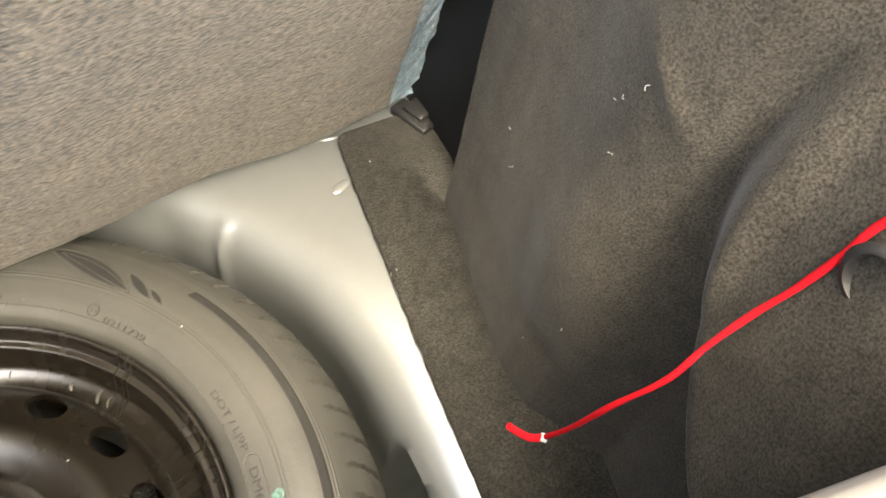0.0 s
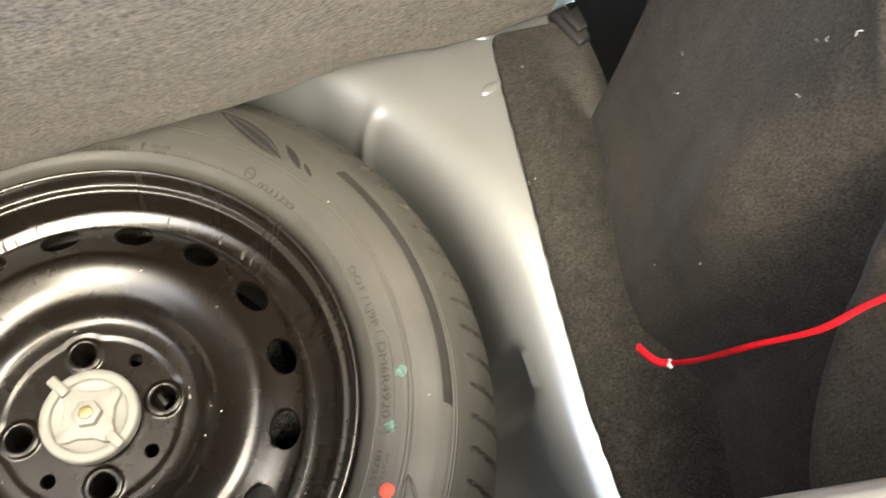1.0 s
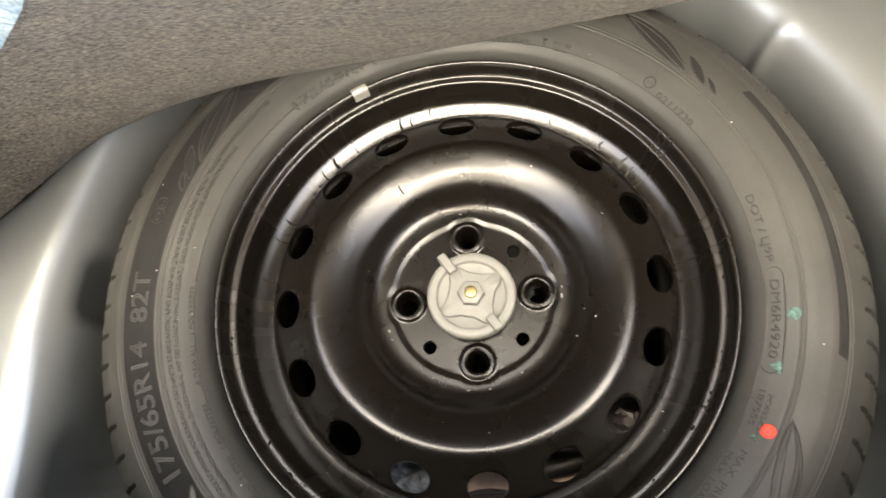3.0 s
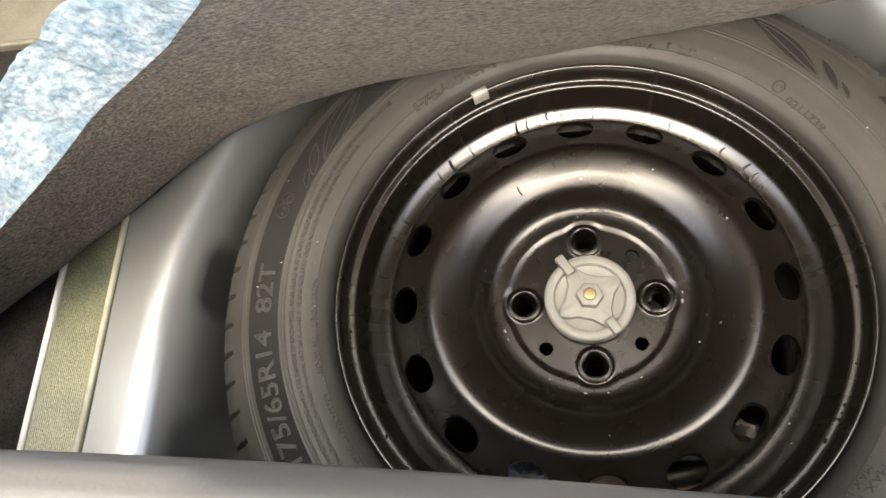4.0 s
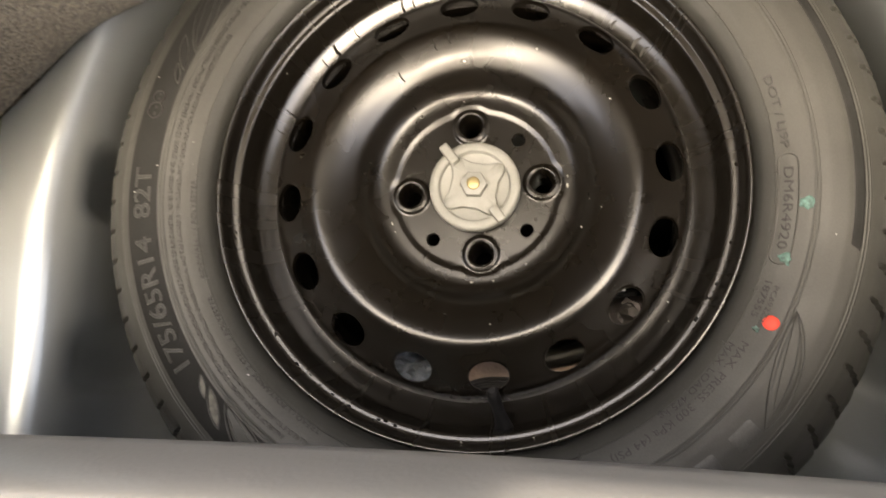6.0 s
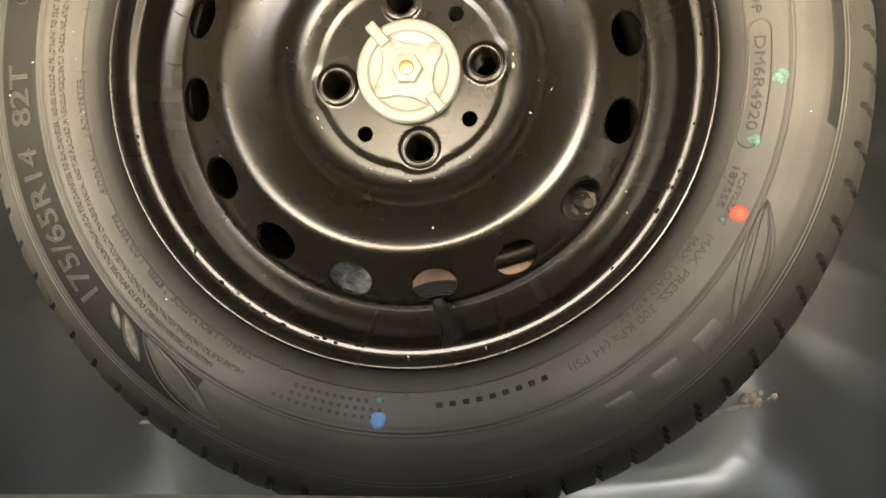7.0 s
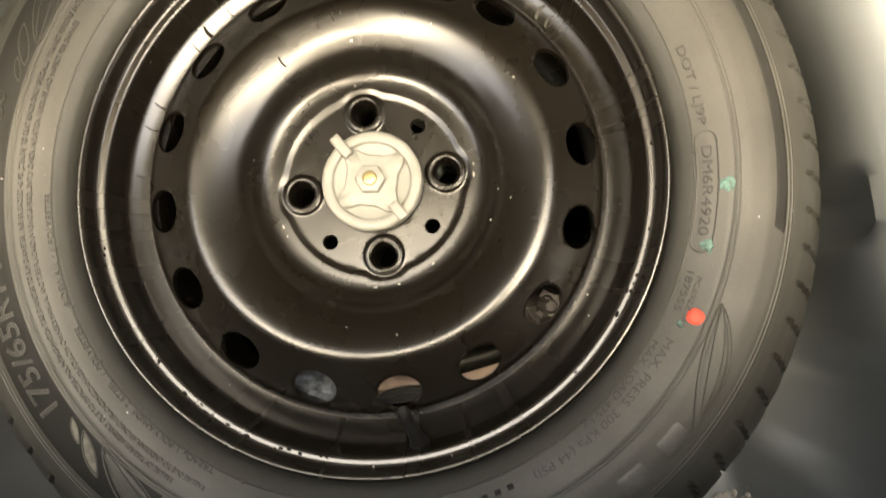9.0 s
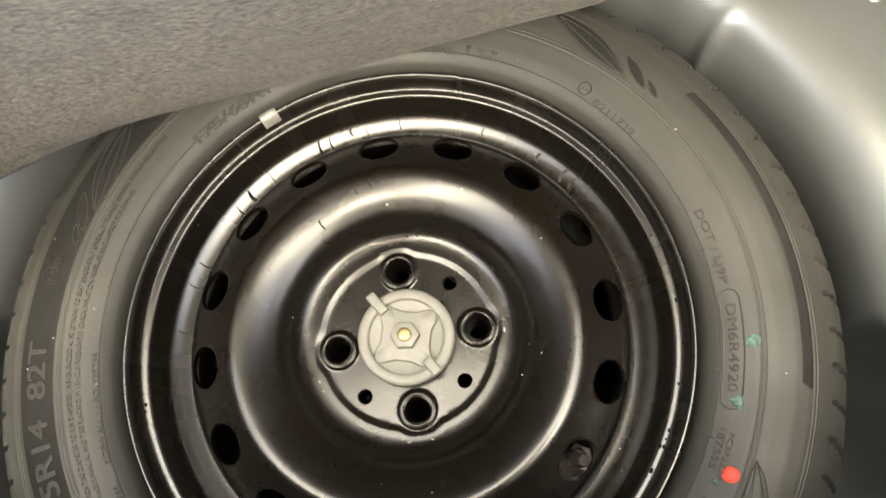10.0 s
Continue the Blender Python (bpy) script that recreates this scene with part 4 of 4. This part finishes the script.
# ---- jack under the wheel, seen through the openings ----
jack = thing("car_jack", "worn zinc-grey scissor jack stowed under the spare wheel", "jack")
bm = bmesh.new()
box(bm, -0.07, 0.12, -0.128, -0.070, 0.003, 0.014, 0.003)
part("base", bm, M_DARK, jack)
bm = bmesh.new()
tube(bm, [(-0.10, -0.102, 0.050), (0.118, -0.096, 0.062)], 0.0075, 12)
part("screw", bm, M_STEEL, jack)
bm = bmesh.new()
q = bmesh.ops.create_cone(bm, cap_ends=True, segments=6, radius1=0.0045, radius2=0.004, depth=0.012)
bmesh.ops.transform(bm, matrix=pose(0.1035, -0.097, 0.103, 12, 18, 0), verts=bm.verts)
part("hex_end", bm, M_STEEL, jack)
for x0, x1, z0, z1 in ((-0.09, 0.02, 0.052, 0.014), (-0.09, 0.02, 0.052, 0.092), (0.12, 0.02, 0.060, 0.014), (0.12, 0.02, 0.060, 0.092)):
    bm = bmesh.new()
    d = Vector((x1 - x0, 0, z1 - z0))
    box(bm, 0, d.length, -0.016, 0.016, -0.005, 0.005, 0.002)
    bmesh.ops.transform(bm, matrix=Matrix.Translation((x0, -0.098, z0)) @ pose(0, 0, 0, 0, -math.degrees(math.atan2(d.z, d.x)), 0), verts=bm.verts)
    part("arm", bm, M_STEEL, jack)
bm = bmesh.new()
box(bm, -0.010, 0.05, -0.116, -0.078, 0.088, 0.100, 0.003)
part("saddle", bm, M_STEEL, jack)
bm = bmesh.new()
rows = []
for k in range(11):
    row = []
    for j in range(12):
        t = 2 * math.pi * j / 12
        f = k / 10
        rad = (0.013 if f < 0.6 else 0.013 * (1.05 - f) / 0.45) * (1 + 0.45 * noise.noise((math.cos(t) * 2, math.sin(t) * 2, f * 5)))
        row.append((0.1035 + rad * math.cos(t), -0.096 + rad * math.sin(t), 0.055 + 0.044 * f + 0.004 * (k % 2) + 0.004 * noise.noise((t * 2, f * 9, 3))))
    rows.append(row)
vs = grid(bm, rows, True)
bm.faces.new(vs[-1])
part("end_bracket", bm, M_STEEL, jack, "crumpled bright zinc end bracket", sharp=25)
bm = bmesh.new()
tube(bm, [(0.022, -0.1285, 0.088), (0.050, -0.1255, 0.090), (0.080, -0.120, 0.090)], lambda t: 0.0085 + 0.0011 * math.sin(60 * t), 16)
part("swivel_bolt", bm, M_BOLT, jack, "dark ribbed swivel bolt")
for k in range(5):
    bm = bmesh.new()
    tube(bm, [(-0.003 + 0.019 * math.sin(t), -0.1525 + 0.0022 * k + 0.0055 * math.cos(t), 0.098 + 0.002 * (k % 2)) for t in np.linspace(-1.4, 1.4, 13)], 0.0013, 8)
    part("rubber_strap", bm, M_DARK, jack, "glossy black ribbed rubber strap")
rag = thing("folded_cloth", "folded beige cloth tucked beside the jack", "cloth")
bm = bmesh.new()
rows = []
for k in range(13):
    f = k / 12
    rows.append([(-0.035 + 0.110 * g + 0.003 * math.sin(9 * f), -0.156 + 0.034 * f, 0.078 + 0.003 * math.sin(7 * g + 3 * f) * math.sin(math.pi * f)) for g in np.linspace(0, 1, 16)])
low = [[(x, y, z - 0.075) for x, y, z in row] for row in rows]
grid(bm, rows)
grid(bm, low)
for k in (0, -1):
    grid(bm, [rows[k], low[k]])
    grid(bm, [[r[k] for r in rows], [r[k] for r in low]])
part("cloth_fold", bm, material("beige_cloth", (0.60, 0.45, 0.36), 0.9, vary=0.3, scale=90, bump=0.5, bump_scale=500), rag)
block = thing("felt_block", "speckled grey felt packing block beside the jack", "packing")
bm = bmesh.new()
box(bm, 0.085, 0.1375, -0.024, 0.064, -0.001, 0.024, 0.006)
part("block_body", bm, M_SPECK, block)
bag = thing("tool_pouch", "crumpled grey-blue plastic tool pouch under the wheel", "pouch")
bm = bmesh.new()
q = bmesh.ops.create_uvsphere(bm, u_segments=32, v_segments=18, radius=1)
for v in bm.verts:
    k = 1 + 0.25 * noise.noise(v.co * 3.5)
    v.co = Vector((-0.058 + 0.040 * v.co.x * k, -0.128 + 0.026 * v.co.y * k, max(0.001, 0.052 + 0.052 * v.co.z * k)))
part("pouch_body", bm, material("grey_blue_film", (0.30, 0.34, 0.41), 0.3, vary=0.85, scale=70, bump=1.0, bump_scale=90, depth=0.012), bag)

# ---- the lifted boot mat ----
FOLD = [(-0.60, -0.127), (-0.52, -0.063), (-0.452, -0.011), (-0.374, 0.052), (-0.30, 0.114), (-0.25, 0.136), (-0.17, 0.158), (0.0, 0.167), (0.15, 0.178), (0.24, 0.192), (0.35, 0.201), (0.44, 0.213), (0.60, 0.226)]
LEFT_EDGE = [(0.20, -0.53), (0.26, -0.455), (0.310, -0.378), (0.337, -0.308), (0.365, -0.258), (0.400, -0.208), (0.440, -0.168), (0.50, -0.120), (0.56, -0.085), (0.64, -0.06), (0.80, -0.02)]
RIGHT_EDGE = [(0.20, 0.440), (0.239, 0.431), (0.316, 0.422), (0.382, 0.409), (0.64, 0.375), (0.80, 0.35)]
SWELL = [(-0.60, 0.003), (-0.35, 0.006), (-0.28, 0.008), (-0.20, 0.005), (0.0, 0.003), (0.1, 0.001), (0.2, 0.0), (0.60, 0.0)]
LEAN_BACK = 0.46
MAT_TOP = 0.53


def fold_y(x):
    xs = [x + d for d in (-0.035, -0.0175, 0, 0.0175, 0.035)]
    return sum(ramp_at(FOLD, q) for q in xs) / 5


def mat_low(x):
    """Height of the mat's lower side: on the deck beside the well, over the tyre across it."""
    return 0.1725 + 0.0145 * step((0.345 - abs(x)) / 0.09)


def mat_point(u, s):
    """A point of the felt face; u runs across, s up from the floor side (s < 0) over the bend to the held edge."""
    level = 0.19 + (MAT_TOP - 0.19) * max(0.0, s)
    x0, x1 = ramp_at(LEFT_EDGE, level), ramp_at(RIGHT_EDGE, level)
    if s < 0:
        x0 += min(0.17, -s * 0.9)
    x = x0 + (x1 - x0) * u
    low = mat_low(x)
    if s < 0:
        z = low
        y = fold_y(x) + 0.028 - ramp_at(SWELL, x) - s
    else:
        z = low + (MAT_TOP - low) * s
        y = fold_y(x) - LEAN_BACK * (z - 0.22) + 0.018 * math.exp(-(z - low) / 0.010) - ramp_at(SWELL, x) * math.exp(-max(0.0, z - 0.215) / 0.05)
    # the mat curls back towards its free edge
    y += 0.008 * max(0.0, (x - 0.25) / 0.17) ** 2 * max(0.0, min(1.0, (z - 0.19) / 0.08))
    w = 0.004 * noise.noise((x * 9, z * 9, 5.0)) + 0.0012 * noise.noise((x * 40, z * 40, 9.0))
    return Vector((x, y + w * (1 if s > 0 else 0.3), z))


S = list(-np.geomspace(0.4, 0.004, 14)) + [0.0] + list(np.linspace(0.006, 0.06, 10)) + list(np.linspace(0.075, 1.0, 46))
U = np.linspace(0, 1, 90)
face = [[mat_point(u, s) for u in U] for s in S]
THICK = 0.024
back = []
for i, row in enumerate(face):
    out = []
    for j, p in enumerate(row):
        du = face[i][min(j + 1, len(U) - 1)] - face[i][max(j - 1, 0)]
        dv = face[min(i + 1, len(S) - 1)][j] - face[max(i - 1, 0)][j]
        nrm = du.cross(dv).normalized()
        if nrm.y + nrm.z < 0:
            nrm = -nrm
        out.append(p + nrm * THICK)
    back.append(out)
SPREAD = {0: 0.036, len(U) - 1: 0.060}
for j, reach in SPREAD.items():
    for i in range(14, len(S)):
        t = (face[min(i + 1, len(S) - 1)][j] - face[max(i - 1, 14)][j]).normalized()
        n = (back[i][j] - face[i][j]).normalized()
        o = t.cross(n).normalized()
        if (o.x > 0) != (j > 0):
            o = -o
        back[i][j] = face[i][j] + o * reach * min(1.0, (0.7 if j else 0.3) + (i - 14) / 12) + n * THICK
boot_mat = thing("boot_mat", "thick boot floor mat folded up, brown-grey felt over blue wadding", "mat", (0, 0, 0))
bm = bmesh.new()
grid(bm, face)
part("felt_face", bm, M_FELT, boot_mat, "brown-grey needle felt underside", sharp=180)
bm = bmesh.new()
grid(bm, [row[2:-2] for row in back])
part("carpet_face", bm, M_BLACK_CARPET, boot_mat, "black carpet upper side", sharp=180)


def wadding(column, outward):
    """The torn, lumpy edge of the wadding between the two faces."""
    bm = bmesh.new()
    rows = []
    for i in range(14, len(S)):
        a, b = face[i][column], back[i][column]
        row = []
        for k in range(15):
            f = k / 14
            p = a.lerp(b, f * 1.12 - 0.02)
            bulge = math.sin(math.pi * f) * 0.004 + f * (0.006 * noise.noise(p * 90) + 0.004 * noise.noise(p * 260))
            row.append(p + Vector((outward * bulge, 0, 0.006 * f * noise.noise(p * 120))))
        rows.append(row)
    fine = []
    for a, b in zip(rows, rows[1:]):
        for t in (0, 0.34, 0.67):
            fine.append([p.lerp(q, t) + (0.0014 if k else 0.0) * noise.noise_vector(p.lerp(q, t) * 300) for k, (p, q) in enumerate(zip(a, b))])
    grid(bm, fine)
    part("wadding_edge", bm, M_FOAM, boot_mat, "torn blue recycled wadding edge", sharp=180)


wadding(0, -1)
bm = bmesh.new()
ink = [Vector(p) for p in ((-0.3640, 0.0255, 0.3425), (-0.3600, 0.0270, 0.3430), (-0.3517, 0.0305, 0.3448), (-0.3438, 0.0357, 0.3440))]
tube(bm, spline(ink, 12), 0.0012, 6, 0.9)
part("ink_stroke", bm, material("magenta_ink", (0.62, 0.03, 0.12), 0.7), boot_mat, "short magenta pen stroke")
wadding(len(U) - 1, 1)

# near-black panel added for the shade in the gap ahead of the carpeted trim
bm = bmesh.new()
rows = []
for y in np.linspace(0.10, 0.62, 24):
    rows.append([(0.468 + 0.10 * max(0.0, y - 0.2) + 0.08 * (z - 0.17) + 0.003 * math.sin(y * 40), y, z) for z in np.linspace(0.1685, 0.85, 20)])
grid(bm, rows)
solid("wall_gap_shade", bm, material("gap_shade_black", (0.0065, 0.0075, 0.0090), 0.6, vary=0.3, scale=40, bump=0.2, bump_scale=600, spec=0.25), "near-black panel added for the dark gap ahead of the trim", "panel", "structure", sharp=180)

# dark clip beside the mat's corner
clip = thing("trim_clip", "small black plastic clip on the silver boot floor", "clip", (0.462, 0.222, DECK))
bm = bmesh.new()
box(bm, -0.010, 0.010, -0.022, 0.022, 0.0, 0.010, 0.003)
bmesh.ops.transform(bm, matrix=pose(0, 0, 0, 0, 0, 18), verts=bm.verts)
part("clip_body", bm, M_DARK, clip)
bm = bmesh.new()
box(bm, -0.004, 0.022, -0.012, 0.012, 0.009, 0.014, 0.002)
bmesh.ops.transform(bm, matrix=pose(0, 0, 0, 0, 0, 18), verts=bm.verts)
part("clip_tongue", bm, M_DARK, clip)

# ---- red cord hanging from the trim ----
cord = thing("pull_cord", "red woven pull cord hanging from the side trim", "cord", tuple(HOLE))
line = [Vector(p) - HOLE for p in ((0.437, -0.168, 0.535), (0.430, -0.158, 0.507), (0.4255, -0.150, 0.480), (0.420, -0.149, 0.462), (0.414, -0.1465, 0.440), (0.405, -0.1425, 0.418), (0.390, -0.141, 0.399), (0.375, -0.1415, 0.381), (0.360, -0.134, 0.352), (0.352, -0.126, 0.315), (0.347, -0.118, 0.288))]
bm = bmesh.new()
tube(bm, spline(line, 60), lambda t: 0.0015 + 0.0003 * (1 - t) + 0.00015 * math.sin(40 * t), 10, 0.8)
part("strap", bm, M_CORD, cord)
bm = bmesh.new()
tip = Vector((0.347, -0.118, 0.288)) - HOLE
tube(bm, spline([tip, tip + Vector((-0.006, 0.004, -0.002)), tip + Vector((-0.012, 0.010, 0.001)), tip + Vector((-0.016, 0.013, 0.006))], 12), 0.0024, 10, 0.8)
part("folded_end", bm, M_CORD, cord)
bm = bmesh.new()
tube(bm, [tip + Vector((0.0012, -0.0012, -0.0003)), tip + Vector((-0.0012, 0.0012, 0.0003))], 0.0026, 12, 0.9)
part("binding", bm, M_TRIM_EDGE, cord, "pale thread binding")

# ---- dust specks on the wheel ----
bm = bmesh.new()
random.seed(21)
for k in range(36):
    a, r = random.uniform(0, 2 * math.pi), random.choice((random.uniform(0.075, 0.122), random.uniform(0.155, 0.188), random.uniform(0.195, 0.26)))
    z = disc_z(r) if r < 0.13 else (side_z(r) if r > 0.192 else ramp_at(RIM_LINE, r))
    q = bmesh.ops.create_icosphere(bm, subdivisions=1, radius=random.uniform(0.0002, 0.0007))
    bmesh.ops.transform(bm, matrix=Matrix.Translation((r * math.cos(a), r * math.sin(a), z + 0.0002)) @ Matrix.Diagonal((random.uniform(1, 2), 1, 0.5, 1)), verts=q["verts"])
solid("dust", bm, M_LINT, "white dust specks on the black wheel and tyre", "dust", "stuff")

# ---- lint on the carpet ----
bm = bmesh.new()
random.seed(11)
spots = [(trim_x(y, z) - 0.001, y, z) for y, z in ((0.068, 0.317), (-0.036, 0.22), (-0.017, 0.425), (-0.022, 0.432), (-0.034, 0.449), (-0.03, 0.40), (0.05, 0.30), (-0.06, 0.27))] + [(0.361, 0.076, DECK + 0.006), (0.367, 0.079, DECK + 0.006), (0.40, 0.19, DECK + 0.006)]
for p in spots:
    p = Vector(p)
    d = Vector((random.gauss(0, 0.4), random.gauss(0, 1), random.gauss(0, 1))).normalized() * random.uniform(0.0007, 0.0018)
    e = Vector((random.gauss(0, 0.3), random.gauss(0, 1), random.gauss(0, 1))).normalized() * 0.0015
    tube(bm, spline([p - d, p + e, p + d], 7), random.uniform(0.00012, 0.00026), 5)
solid("lint", bm, M_LINT, "white lint and thread ends caught on the charcoal carpet", "lint", "stuff")

# ---- what closes the place: bulkhead, sides, roof, ground ----
bm = bmesh.new()
box(bm, -0.62, 0.62, 0.62, 0.72, 0.10, 0.85, 0.03)
solid("wall_seat_back", bm, M_BLACK_CARPET, "black carpeted back of the rear seats", "seat back", "structure")
bm = bmesh.new()
box(bm, -0.70, 0.70, 0.36, 1.8, 1.05, 1.09, 0.015)
solid("ceiling", bm, M_CEIL, "grey fabric headliner", "ceiling", "structure")
for sgn, nm in ((1, "wall_side_right"), (-1, "wall_side_left")):
    bm = bmesh.new()
    outline = ((-0.50, -0.2), (1.6, -0.2), (1.6, 0.72), (0.56, 0.72), (0.46, 1.06), (0.345, 1.06), (-0.46, 0.50))
    a = [bm.verts.new((sgn * 0.64, y, z)) for y, z in outline]
    b = [bm.verts.new((sgn * 0.70, y, z)) for y, z in outline]
    bm.faces.new(a)
    bm.faces.new(b)
    for k in range(len(a)):
        bm.faces.new((a[k], a[k - 1], b[k - 1], b[k]))
    bmesh.ops.bevel(bm, geom=list(bm.edges), offset=0.012, segments=2, affect="EDGES", profile=0.5)
    solid(nm, bm, M_DARK, "dark inner side of the car body", "wall", "structure")
bm = bmesh.new()


def gate(f, x, up=0.0):
    """A point of the open tailgate's inner face, f from the hinge to the lower edge."""
    return (x, 0.36 - 1.08 * f + 0.02 * up, 1.07 + 0.56 * f - 0.10 * f * f - 0.05 * (x / 0.6) ** 2 + 0.045 * up)


# unseen panels and opening, sized to shape the sky light on the wheel
for f0, f1, x0, x1 in ((0.0, 0.19, -0.44, 0.44), (0.44, 1.0, -0.35, 0.35), (0.19, 0.44, -0.44, -0.39), (0.19, 0.44, 0.39, 0.44)):
    ins = [[gate(f, x) for x in np.linspace(x0, x1, 7)] for f in np.linspace(f0, f1, 5)]
    out = [[gate(f, x, 1.0) for x in np.linspace(x0, x1, 7)] for f in np.linspace(f0, f1, 5)]
    grid(bm, ins)
    grid(bm, out)
    for k in (0, -1):
        grid(bm, [ins[k], out[k]])
        grid(bm, [[r[k] for r in ins], [r[k] for r in out]])
solid("tailgate", bm, M_DARK, "unseen open tailgate, its dark panels sized to block light from above", "tailgate", "structure")
bm = bmesh.new()
box(bm, -20, 20, -20, 20, -0.60, -0.50)
solid("ground", bm, M_GROUND, "pale concrete ground behind the car", "ground", "structure", smooth=False)
